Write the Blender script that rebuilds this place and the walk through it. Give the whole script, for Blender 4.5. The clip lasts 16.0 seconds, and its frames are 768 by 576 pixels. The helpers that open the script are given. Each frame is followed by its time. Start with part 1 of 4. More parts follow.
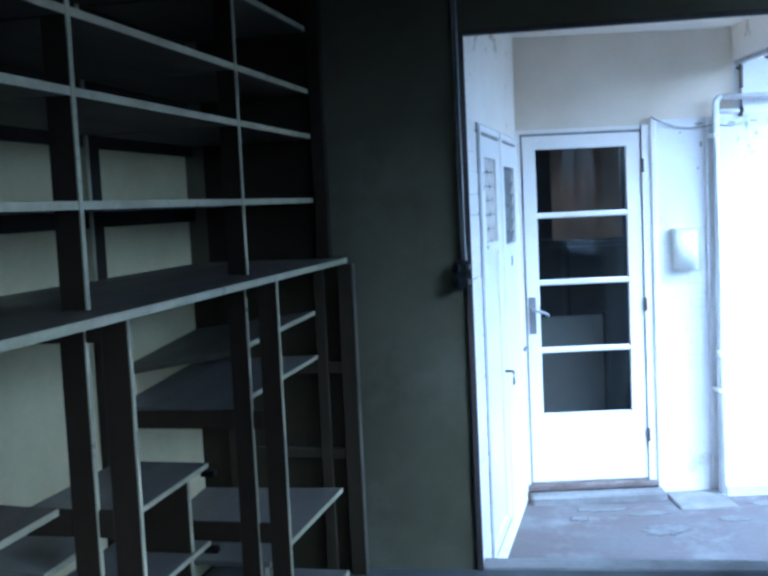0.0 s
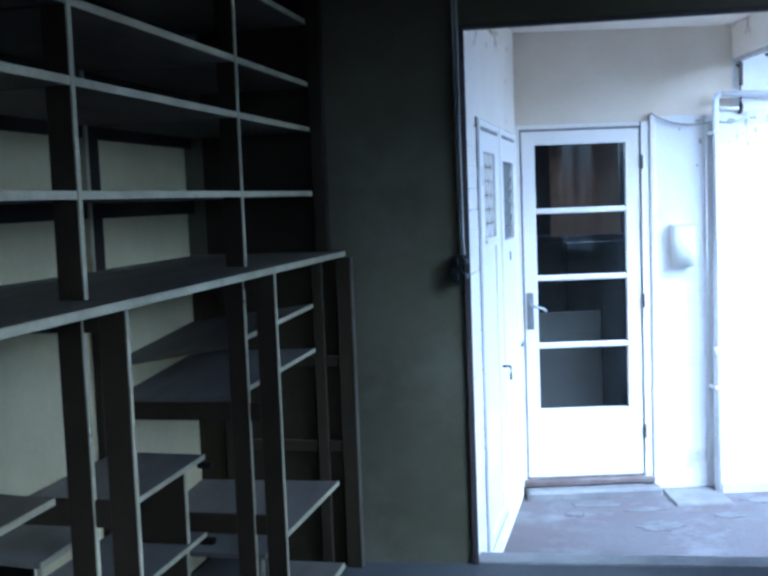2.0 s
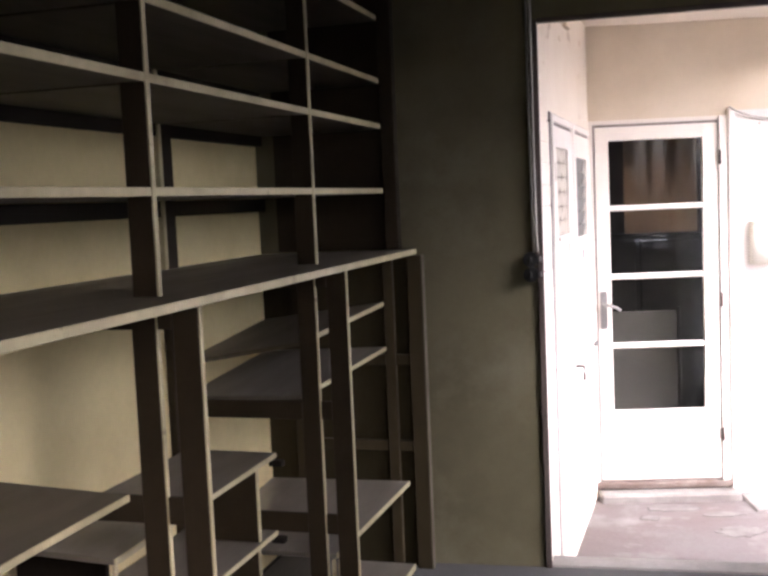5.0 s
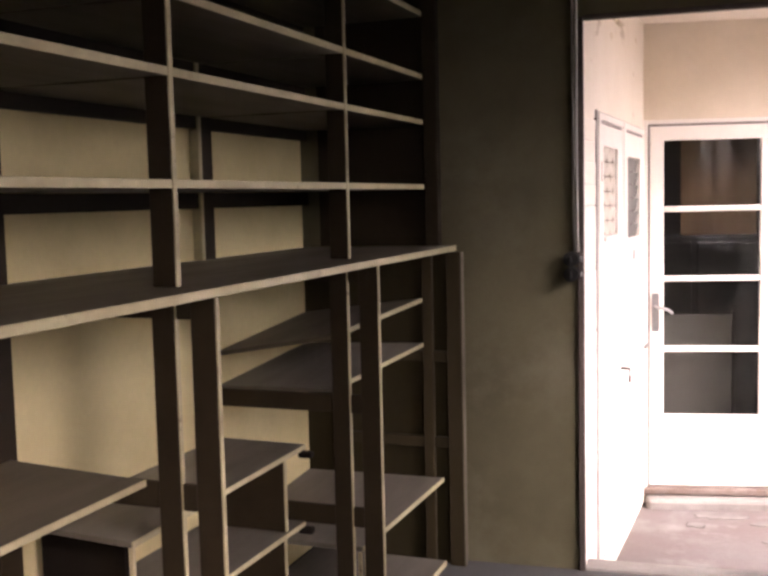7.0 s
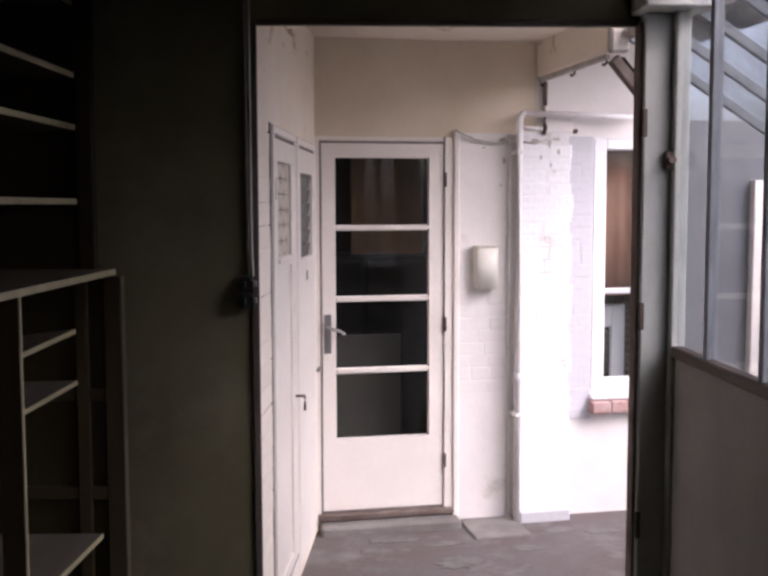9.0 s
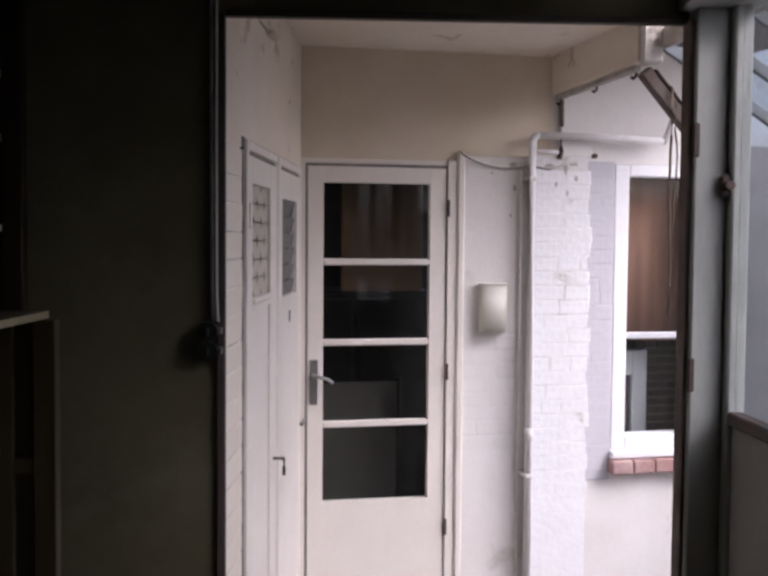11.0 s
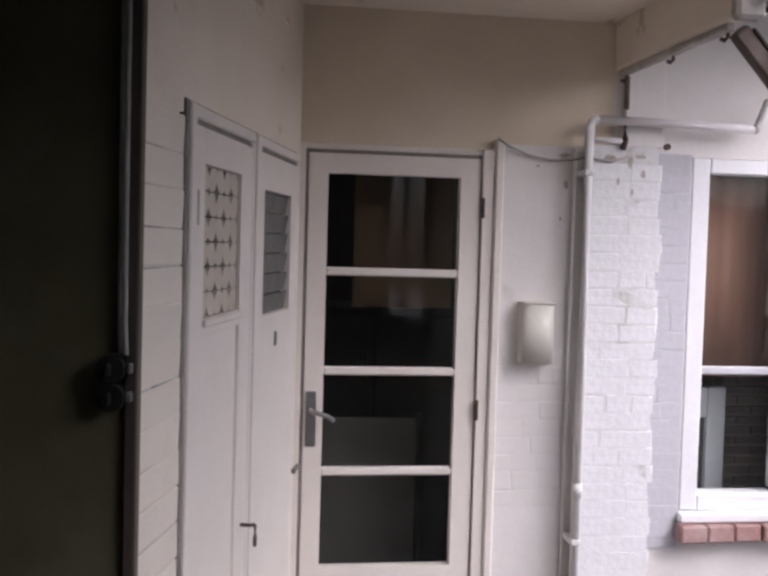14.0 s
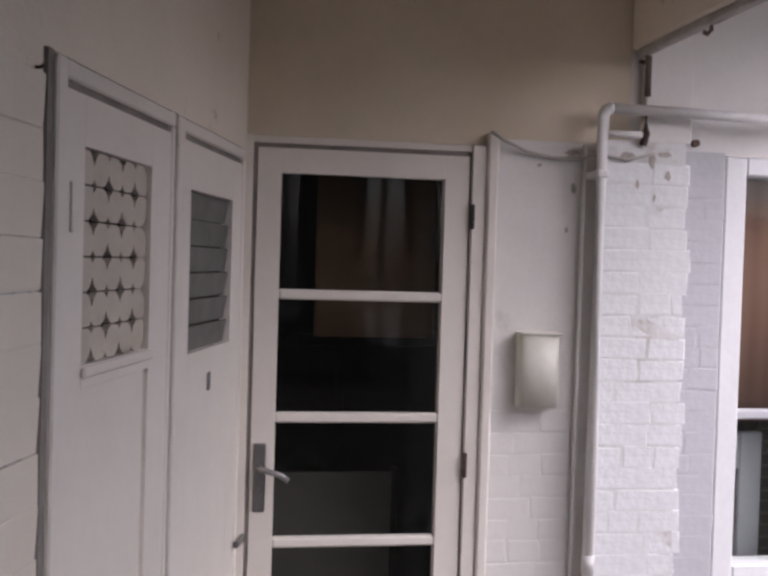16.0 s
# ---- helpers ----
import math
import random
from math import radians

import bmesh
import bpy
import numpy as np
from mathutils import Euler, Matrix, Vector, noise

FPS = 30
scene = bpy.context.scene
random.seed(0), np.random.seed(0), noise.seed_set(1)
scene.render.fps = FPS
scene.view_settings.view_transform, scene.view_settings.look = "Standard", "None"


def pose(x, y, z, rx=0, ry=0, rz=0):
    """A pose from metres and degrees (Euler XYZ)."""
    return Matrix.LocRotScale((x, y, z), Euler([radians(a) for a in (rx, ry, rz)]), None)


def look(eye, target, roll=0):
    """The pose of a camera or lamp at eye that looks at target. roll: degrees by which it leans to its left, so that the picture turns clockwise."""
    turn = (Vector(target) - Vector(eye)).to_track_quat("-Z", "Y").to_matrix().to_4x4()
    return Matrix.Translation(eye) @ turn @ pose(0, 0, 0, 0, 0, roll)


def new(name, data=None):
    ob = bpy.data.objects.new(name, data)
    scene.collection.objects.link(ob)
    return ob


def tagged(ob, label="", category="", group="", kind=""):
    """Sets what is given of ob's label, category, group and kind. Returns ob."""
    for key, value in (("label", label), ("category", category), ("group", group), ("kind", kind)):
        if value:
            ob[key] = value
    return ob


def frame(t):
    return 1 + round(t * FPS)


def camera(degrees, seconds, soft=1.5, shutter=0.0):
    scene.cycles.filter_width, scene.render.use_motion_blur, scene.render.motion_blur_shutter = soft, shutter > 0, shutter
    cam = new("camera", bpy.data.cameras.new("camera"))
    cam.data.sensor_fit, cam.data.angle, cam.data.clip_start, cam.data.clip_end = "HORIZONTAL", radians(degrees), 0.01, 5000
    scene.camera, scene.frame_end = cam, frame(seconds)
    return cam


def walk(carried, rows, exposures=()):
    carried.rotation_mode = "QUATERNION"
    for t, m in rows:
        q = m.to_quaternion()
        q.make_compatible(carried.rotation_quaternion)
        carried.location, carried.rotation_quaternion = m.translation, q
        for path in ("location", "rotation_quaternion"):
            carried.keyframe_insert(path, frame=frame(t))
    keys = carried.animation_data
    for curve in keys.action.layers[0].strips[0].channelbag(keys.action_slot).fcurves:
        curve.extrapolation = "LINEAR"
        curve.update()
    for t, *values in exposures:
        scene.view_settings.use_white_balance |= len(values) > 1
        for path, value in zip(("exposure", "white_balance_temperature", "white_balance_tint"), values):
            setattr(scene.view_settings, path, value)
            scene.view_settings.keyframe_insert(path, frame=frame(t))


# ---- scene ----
# camera and walk
cam = camera(42.0, 16.0, soft=3.0)
PATH = [
    (0.0, 0.088, 0.077, 1.792, 8.92, -4.76, -2.66),
    (0.5, 0.084, 0.081, 1.790, 9.32, -4.59, -2.87),
    (1.0, 0.092, 0.072, 1.789, 7.85, -4.58, -2.82),
    (1.5, 0.089, 0.079, 1.781, 8.44, -4.64, -2.27),
    (2.0, 0.089, 0.074, 1.786, 8.83, -5.04, -2.14),
    (2.5, 0.082, 0.070, 1.782, 11.04, -5.07, -2.34),
    (3.0, 0.085, 0.074, 1.776, 10.75, -5.61, -2.61),
    (3.5, 0.081, 0.076, 1.775, 11.68, -4.77, -3.37),
    (4.0, 0.059, 0.097, 1.781, 12.78, -5.21, -2.95),
    (6.5, 0.147, 0.122, 1.765, 12.35, -4.28, -1.71),
    (7, 0.195, 0.138, 1.775, 16.78, -5.06, -1.30),
    (7.5, 0.187, 0.178, 1.748, 12.44, -5.24, -1.26),
    (8, 0.166, 0.260, 1.758, 8.33, -5.77, -0.81),
    (8.5, 0.114, 0.400, 1.800, 1.10, -4.92, -0.36),
    (9, 0.113, 0.504, 1.805, -2.45, -4.70, -0.13),
    (11.5, 0.170, 1.325, 1.804, -2.61, -1.20, 0.58),
    (12.0, 0.239, 1.451, 1.792, -0.14, 1.15, 0.06),
    (12.5, 0.359, 1.549, 1.813, 3.29, -0.66, 1.88),
    (13.0, 0.336, 1.731, 1.776, 4.04, -0.56, 2.15),
    (13.5, 0.322, 1.928, 1.782, 2.54, -0.35, 2.14),
    (14.0, 0.337, 2.086, 1.795, 0.37, -2.50, 1.64),
    (14.5, 0.404, 2.267, 1.785, 3.06, -0.45, 1.63),
    (15.0, 0.462, 2.406, 1.783, 4.04, -0.24, 2.63),
    (15.5, 0.437, 2.589, 1.767, 1.79, -1.85, 3.72),
    (16.0, 0.382, 2.839, 1.794, -0.61, -1.47, 1.70),
]


def aim(x, y, z, yaw, pitch, roll):
    a, p = radians(yaw), radians(pitch)
    way = Vector((-math.sin(a) * math.cos(p), math.cos(a) * math.cos(p), math.sin(p)))
    eye = Vector((x, y, z))
    return look(eye, eye + way, roll)


walk(cam, [(t, aim(*r)) for t, *r in PATH], [
    (0.0, 2.10, 3860, 1), (2.0, 2.15, 4000, 4), (3.0, 2.45, 4480, 10), (3.5, 2.60, 4950, 14), (4.5, 2.75, 5850, 21), (7.0, 2.82, 6900, 30), (8.0, 2.52, 6550, 30), (8.5, 2.08, 6350, 29), (9.0, 1.12, 6150, 27), (10.0, 0.82, 6000, 25), (12.0, 0.62, 6000, 23), (13.5, 0.58, 6000, 22), (16.0, 0.32, 6050, 22)])

# daylight: overcast sky, a broad soft sun over the yard
world = bpy.data.worlds.new("sky")
scene.world = world
world.use_nodes = True
wn = world.node_tree.nodes
sky = wn.new("ShaderNodeTexSky")
sky.sky_type, sky.sun_disc = "NISHITA", False
sky.sun_elevation, sky.sun_rotation = radians(42), radians(125)
sky.air_density, sky.dust_density, sky.ozone_density = 0.8, 6.0, 0.8
cloud = wn.new("ShaderNodeHueSaturation")
cloud.inputs["Saturation"].default_value, cloud.inputs["Value"].default_value = 0.45, 1.5
world.node_tree.links.new(sky.outputs[0], cloud.inputs["Color"])
world.node_tree.links.new(cloud.outputs[0], wn["Background"].inputs[0])
wn["Background"].inputs[1].default_value = 0.15
sun = new("sun", bpy.data.lights.new("sun", "SUN"))
sun.data.energy, sun.data.angle, sun.data.color = 0.22, radians(40), (1.0, 0.98, 0.96)
sun.matrix_world = look((4.68, 3.62, 4.8), (1.4, 5.9, 1.2))


# ---------------------------------------------------------------- materials
def mat(name, base, rough=0.6, metal=0.0, second=None, scale=6.0, amount=0.5, grain=60.0, grain_amount=0.12, bump=0.15, stretch=(1, 1, 1),
        spots=None, spot_scale=3.0, spot_edge=(0.58, 0.66), spec=0.5, vary=0.0):
    """Paint or raw stuff: base colour, broad mottling to a second colour, fine grain, stains with an edge of their own, relief."""
    m = bpy.data.materials.new(name)
    m.use_nodes = True
    nt = m.node_tree
    b = nt.nodes["Principled BSDF"]
    b.inputs["Metallic"].default_value = metal
    b.inputs["Specular IOR Level"].default_value = spec
    co = nt.nodes.new("ShaderNodeTexCoord")
    mp = nt.nodes.new("ShaderNodeMapping")
    mp.inputs["Scale"].default_value = stretch
    nt.links.new(co.outputs["Object"], mp.inputs["Vector"])

    def nz(s, detail=6.0, rough_=0.6):
        n = nt.nodes.new("ShaderNodeTexNoise")
        n.inputs["Scale"].default_value, n.inputs["Detail"].default_value, n.inputs["Roughness"].default_value = s, detail, rough_
        nt.links.new(mp.outputs[0], n.inputs["Vector"])
        return n

    def ramp(src, a, c):
        r = nt.nodes.new("ShaderNodeMapRange")
        r.inputs[1].default_value, r.inputs[2].default_value = a, c
        nt.links.new(src, r.inputs[0])
        return r.outputs[0]

    def mix(fac, c1, c2, k=1.0):
        x = nt.nodes.new("ShaderNodeMix")
        x.data_type = "RGBA"
        if k != 1.0:
            mu = nt.nodes.new("ShaderNodeMath")
            mu.operation = "MULTIPLY"
            mu.inputs[1].default_value = k
            nt.links.new(fac, mu.inputs[0])
            fac = mu.outputs[0]
        nt.links.new(fac, x.inputs[0])
        for sock, c in ((x.inputs[6], c1), (x.inputs[7], c2)):
            if isinstance(c, tuple):
                sock.default_value = (*c, 1)
            else:
                nt.links.new(c, sock)
        return x.outputs[2]

    second = second or tuple(c * 0.7 for c in base)
    big, fine = nz(scale), nz(grain, 3.0)
    col = mix(ramp(big.outputs[0], 0.38, 0.66), base, second, amount)
    col = mix(ramp(fine.outputs[0], 0.35, 0.7), col, tuple(c * 0.55 for c in base), grain_amount)
    if spots:
        sp = nz(spot_scale, 8.0, 0.68)
        col = mix(ramp(sp.outputs[0], *spot_edge), col, spots)
    if vary:
        oi = nt.nodes.new("ShaderNodeObjectInfo")
        col = mix(oi.outputs["Random"], col, tuple(c * (1 - vary) for c in base), 0.8)
    nt.links.new(col, b.inputs["Base Color"])
    rr = nt.nodes.new("ShaderNodeMapRange")
    rr.inputs[3].default_value, rr.inputs[4].default_value = max(rough - 0.12, 0.03), min(rough + 0.15, 1)
    nt.links.new(big.outputs[0], rr.inputs[0])
    nt.links.new(rr.outputs[0], b.inputs["Roughness"])
    if bump:
        bp = nt.nodes.new("ShaderNodeBump")
        bp.inputs["Strength"].default_value, bp.inputs["Distance"].default_value = bump, 0.006
        ad = nt.nodes.new("ShaderNodeMath")
        nt.links.new(big.outputs[0], ad.inputs[0])
        nt.links.new(fine.outputs[0], ad.inputs[1])
        nt.links.new(ad.outputs[0], bp.inputs["Height"])
        nt.links.new(bp.outputs[0], b.inputs["Normal"])
    return m


def glass_mat(name, tint=(0.95, 0.97, 0.96), rough=0.02, dirt=0.12):
    """Thin window glass with a dusty film."""
    m = bpy.data.materials.new(name)
    m.use_nodes = True
    nt = m.node_tree
    nt.nodes.remove(nt.nodes["Principled BSDF"])
    out = nt.nodes["Material Output"]
    tr, gl, df = nt.nodes.new("ShaderNodeBsdfTransparent"), nt.nodes.new("ShaderNodeBsdfGlossy"), nt.nodes.new("ShaderNodeBsdfDiffuse")
    tr.inputs[0].default_value = (*tint, 1)
    gl.inputs["Roughness"].default_value = rough
    df.inputs[0].default_value = (0.6, 0.6, 0.57, 1)
    lw, pw, fr = nt.nodes.new("ShaderNodeLayerWeight"), nt.nodes.new("ShaderNodeMath"), nt.nodes.new("ShaderNodeMapRange")
    lw.inputs[0].default_value, pw.operation, pw.inputs[1].default_value = 0.5, "POWER", 4.0
    fr.inputs[3].default_value, fr.inputs[4].default_value = 0.02, 0.45
    nt.links.new(lw.outputs["Facing"], pw.inputs[0])
    nt.links.new(pw.outputs[0], fr.inputs[0])
    m1, m2 = nt.nodes.new("ShaderNodeMixShader"), nt.nodes.new("ShaderNodeMixShader")
    nt.links.new(fr.outputs[0], m1.inputs[0])
    nt.links.new(tr.outputs[0], m1.inputs[1])
    nt.links.new(gl.outputs[0], m1.inputs[2])
    n = nt.nodes.new("ShaderNodeTexNoise")
    n.inputs["Scale"].default_value, n.inputs["Detail"].default_value = 5.0, 8.0
    r = nt.nodes.new("ShaderNodeMapRange")
    r.inputs[1].default_value, r.inputs[2].default_value, r.inputs[3].default_value, r.inputs[4].default_value = 0.35, 0.75, dirt * 0.3, dirt * 1.6
    nt.links.new(n.outputs[0], r.inputs[0])
    nt.links.new(r.outputs[0], m2.inputs[0])
    nt.links.new(m1.outputs[0], m2.inputs[1])
    nt.links.new(df.outputs[0], m2.inputs[2])
    nt.links.new(m2.outputs[0], out.inputs[0])
    return m


WHITE = mat("white_wall_paint", (0.80, 0.77, 0.74), 0.75, second=(0.68, 0.65, 0.61), scale=2.2, amount=0.6, grain=45, grain_amount=0.07, bump=0.14,
            spots=(0.55, 0.52, 0.47), spot_scale=1.6, spot_edge=(0.62, 0.72))
STAINW = mat("stained_white_wall_paint", (0.86, 0.78, 0.67), 0.75, second=(0.78, 0.69, 0.57), scale=2.6, amount=0.6, grain=45, grain_amount=0.07, bump=0.3,
             spots=(0.60, 0.51, 0.40), spot_scale=3.4, spot_edge=(0.60, 0.63))
PLASTER = mat("ochre_white_plaster", (0.75, 0.655, 0.52), 0.85, second=(0.63, 0.535, 0.40), scale=1.5, amount=0.7, grain=30, grain_amount=0.06, bump=0.12)
GREYPL = mat("grey_plaster_and_shade", (0.56, 0.56, 0.58), 0.85, second=(0.47, 0.47, 0.49), scale=3, amount=0.6, grain=40, grain_amount=0.1, bump=0.4)
BRICKW = mat("white_painted_brick", (0.83, 0.83, 0.835), 0.7, second=(0.76, 0.755, 0.76), scale=9, amount=0.5, grain=38, grain_amount=0.06, bump=0.45, vary=0.05, spots=(0.68, 0.65, 0.62), spot_scale=4.5, spot_edge=(0.64, 0.76))
# Painted brick greyed for the shadow on the recessed strip.
BRICKG = mat("shadow_grey_brick", (0.57, 0.56, 0.59), 0.75, second=(0.49, 0.485, 0.51), scale=9, amount=0.5, grain=38, grain_amount=0.06, bump=0.28, vary=0.05)
MORTAR = mat("white_painted_mortar", (0.78, 0.775, 0.77), 0.8, second=(0.70, 0.68, 0.65), scale=6, amount=0.5, bump=0.15, spots=(0.56, 0.53, 0.50), spot_scale=9, spot_edge=(0.52, 0.64))
DOORW = mat("white_door_paint", (0.84, 0.785, 0.72), 0.42, second=(0.76, 0.695, 0.62), scale=2.5, amount=0.5, grain=35, grain_amount=0.05, bump=0.08,
            spots=(0.60, 0.56, 0.51), spot_scale=2.2, spot_edge=(0.66, 0.76))
BOARDJ = mat("chipped_paint_joint", (0.60, 0.58, 0.55), 0.9, second=(0.42, 0.39, 0.36), scale=7, amount=0.8, bump=0.1, spots=(0.13, 0.11, 0.09), spot_scale=11, spot_edge=(0.48, 0.55))
SOFTGAP = mat("grimy_paint_joint", (0.23, 0.20, 0.18), 0.9, second=(0.34, 0.31, 0.28), scale=10, amount=0.8, bump=0.1)
CLADW = mat("cream_white_board_paint", (0.85, 0.78, 0.68), 0.7, second=(0.76, 0.68, 0.57), scale=4, amount=0.6, grain=45, grain_amount=0.07, bump=0.25, vary=0.07)
DRAB = mat("tan_brick_mortar", (0.26, 0.215, 0.17), 0.9, second=(0.19, 0.155, 0.12), scale=9, bump=0.2)
DARKW = mat("dark_olive_grey_paint", (0.132, 0.118, 0.068), 0.75, spec=0.3, second=(0.088, 0.078, 0.044), scale=2.0, amount=0.8, spots=(0.160, 0.146, 0.094), spot_scale=1.7, spot_edge=(0.50, 0.72), grain=50, grain_amount=0.1, bump=0.12)
CREAM = mat("cream_distemper", (0.68, 0.575, 0.31), 0.85, second=(0.52, 0.425, 0.215), scale=2.0, amount=0.7, grain=40, grain_amount=0.1, bump=0.2)
# Brown wood made darker: the shade on its side faces is in the colour.
WOODD = mat("shade_dark_shelf_wood", (0.034, 0.023, 0.011), 0.65, spec=0.25, second=(0.019, 0.012, 0.006), scale=3, amount=0.7, grain=40, grain_amount=0.25, bump=0.15, stretch=(1, 0.25, 1))
# Front faces that catch the light, their brightness put into the colour.
EDGE = mat("lit_shelf_edge_strip", (0.51, 0.45, 0.27), 0.5, second=(0.33, 0.28, 0.165), scale=6, amount=0.75, grain=50, grain_amount=0.2, bump=0.08, spots=(0.14, 0.10, 0.07), spot_scale=9, spot_edge=(0.63, 0.70))
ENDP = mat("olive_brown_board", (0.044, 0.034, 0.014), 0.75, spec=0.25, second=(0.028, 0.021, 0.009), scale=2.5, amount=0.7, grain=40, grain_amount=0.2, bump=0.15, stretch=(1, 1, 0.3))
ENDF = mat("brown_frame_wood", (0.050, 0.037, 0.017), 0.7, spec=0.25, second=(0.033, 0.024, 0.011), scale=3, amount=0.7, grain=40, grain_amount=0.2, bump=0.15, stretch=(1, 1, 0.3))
# Paler than BOARD: the stronger light on the low boards is in the colour.
LOWB = mat("lit_grey_shelf_board", (0.15, 0.133, 0.108), 0.42, second=(0.085, 0.073, 0.056), scale=3, amount=0.6, grain=30, grain_amount=0.2, bump=0.08, stretch=(2, 0.3, 1))
BOARD = mat("brown_shelf_board", (0.12, 0.100, 0.069), 0.5, second=(0.066, 0.053, 0.036), scale=3, amount=0.6, grain=30, grain_amount=0.2, bump=0.08, stretch=(2, 0.3, 1))
FLOORP = mat("worn_red_brown_concrete", (0.106, 0.083, 0.078), 0.75, second=(0.138, 0.126, 0.122), scale=2.2, amount=0.9, grain=50, grain_amount=0.25, bump=0.4,
             spots=(0.18, 0.17, 0.165), spot_scale=2.8, spot_edge=(0.52, 0.68))
SCREED = mat("pale_worn_screed", (0.175, 0.165, 0.156), 0.85, second=(0.115, 0.102, 0.097), scale=9, amount=0.9, grain=60, grain_amount=0.3, bump=0.4)
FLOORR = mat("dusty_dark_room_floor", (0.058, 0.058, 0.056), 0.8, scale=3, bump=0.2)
JAMBW = mat("dark_brown_worn_timber", (0.055, 0.042, 0.036), 0.75, second=(0.11, 0.075, 0.06), scale=9, amount=0.6, bump=0.2, stretch=(1, 1, 0.2))
CONC = mat("pale_concrete", (0.50, 0.48, 0.45), 0.85, second=(0.36, 0.34, 0.32), scale=4, amount=0.7, grain=60, grain_amount=0.2, bump=0.4)
STEPC = mat("stained_grey_concrete", (0.23, 0.215, 0.20), 0.85, second=(0.14, 0.125, 0.115), scale=5, amount=0.8, grain=60, grain_amount=0.25, bump=0.5)
SILLW = mat("worn_brown_sill", (0.105, 0.072, 0.058), 0.8, second=(0.19, 0.155, 0.135), scale=9, amount=0.8, bump=0.3)
REDB = mat("red_brick_sill", (0.36, 0.20, 0.18), 0.8, second=(0.50, 0.38, 0.36), scale=8, amount=0.8, bump=0.5)
POSTG = mat("chipped_grey_green_paint", (0.47, 0.48, 0.44), 0.55, second=(0.34, 0.34, 0.31), scale=3, amount=0.6, grain=40, grain_amount=0.2, bump=0.15,
            spots=(0.16, 0.14, 0.12), spot_scale=5, spot_edge=(0.68, 0.74), stretch=(1, 1, 0.4))
MULL = mat("dark_grey_glazing_bar", (0.20, 0.215, 0.23), 0.5, second=(0.13, 0.14, 0.15), scale=9, amount=0.7, bump=0.1)
PANELG = mat("grey_board_panel", (0.37, 0.355, 0.325), 0.7, second=(0.29, 0.275, 0.25), scale=2.5, amount=0.6, grain=50, grain_amount=0.12, bump=0.15)
IRON = mat("rusty_dark_iron", (0.07, 0.06, 0.055), 0.6, metal=0.4, second=(0.14, 0.08, 0.05), scale=15, amount=0.7, bump=0.2)
STEEL = mat("dull_steel", (0.42, 0.41, 0.40), 0.35, metal=0.9, scale=14, bump=0.05)
WINW = mat("cool_white_window_paint", (0.84, 0.84, 0.845), 0.45, second=(0.76, 0.76, 0.765), scale=5, amount=0.5, grain=40, grain_amount=0.06, bump=0.1)
PIPEW = mat("white_painted_pipe", (0.78, 0.76, 0.74), 0.45, second=(0.6, 0.57, 0.54), scale=8, amount=0.5, bump=0.1)
BAKE = mat("black_bakelite", (0.015, 0.015, 0.014), 0.35, scale=12, bump=0.05)
CABLE = mat("grey_cable_sheath", (0.46, 0.44, 0.40), 0.6, scale=15, bump=0.05)
CREAMP = mat("cream_enamel", (0.66, 0.64, 0.56), 0.4, second=(0.57, 0.55, 0.46), scale=6, amount=0.4, bump=0.04)
TIMBER = mat("worn_white_timber", (0.56, 0.53, 0.49), 0.75, second=(0.30, 0.26, 0.22), scale=7, amount=0.8, grain=40, grain_amount=0.3, bump=0.4,
             spots=(0.16, 0.13, 0.10), spot_scale=6, spot_edge=(0.60, 0.68))
TAN = mat("tan_cloth", (0.22, 0.135, 0.075), 0.9, second=(0.14, 0.083, 0.046), scale=2.5, amount=0.7, stretch=(1.5, 1, 0.6), bump=0.1)
BROWNB = mat("rust_brown_blind", (0.24, 0.125, 0.085), 0.85, second=(0.19, 0.095, 0.065), scale=4, amount=0.6, stretch=(3, 1, 0.4), bump=0.15)
BLACKW = mat("near_black_matte", (0.016, 0.012, 0.009), 0.8, spec=0.12, scale=5, bump=0.1)
GREYC = mat("grey_cloth_screen", (0.066, 0.059, 0.051), 0.9, second=(0.050, 0.044, 0.037), scale=3, amount=0.6, bump=0.15)
LOUVRE = mat("grey_louvre_slat", (0.19, 0.182, 0.17), 0.6, second=(0.12, 0.115, 0.105), scale=7, amount=0.6, bump=0.1)
LATT = mat("ivory_lattice_paint", (0.60, 0.545, 0.46), 0.6, second=(0.48, 0.42, 0.34), scale=8, amount=0.5, bump=0.1)
# Shade of the unlit room and behind the door lights, put into the colour.
SHADE = mat("brown_black_shade", (0.055, 0.031, 0.020), 0.8, scale=8, bump=0.1)
BRICKD = mat("dark_brown_brick", (0.17, 0.13, 0.11), 0.85, second=(0.11, 0.085, 0.075), scale=9, amount=0.7, bump=0.5, vary=0.3)
# Yard ground and yard wall are kept pale to bounce light into the porch.
GROUND = mat("pale_yard_paving", (0.42, 0.405, 0.385), 0.9, second=(0.31, 0.30, 0.285), scale=1.5, amount=0.8, bump=0.3)
RENDERG = mat("weathered_pale_render", (0.56, 0.55, 0.53), 0.9, second=(0.42, 0.41, 0.40), scale=1.2, amount=0.8, grain=20, grain_amount=0.15, bump=0.3)
# Dark grey holds the shade of the sheltered wall.
RENDERD = mat("shaded_grey_render", (0.17, 0.175, 0.185), 0.9, second=(0.11, 0.115, 0.12), scale=2.0, amount=0.8, grain=25, grain_amount=0.2, bump=0.3)
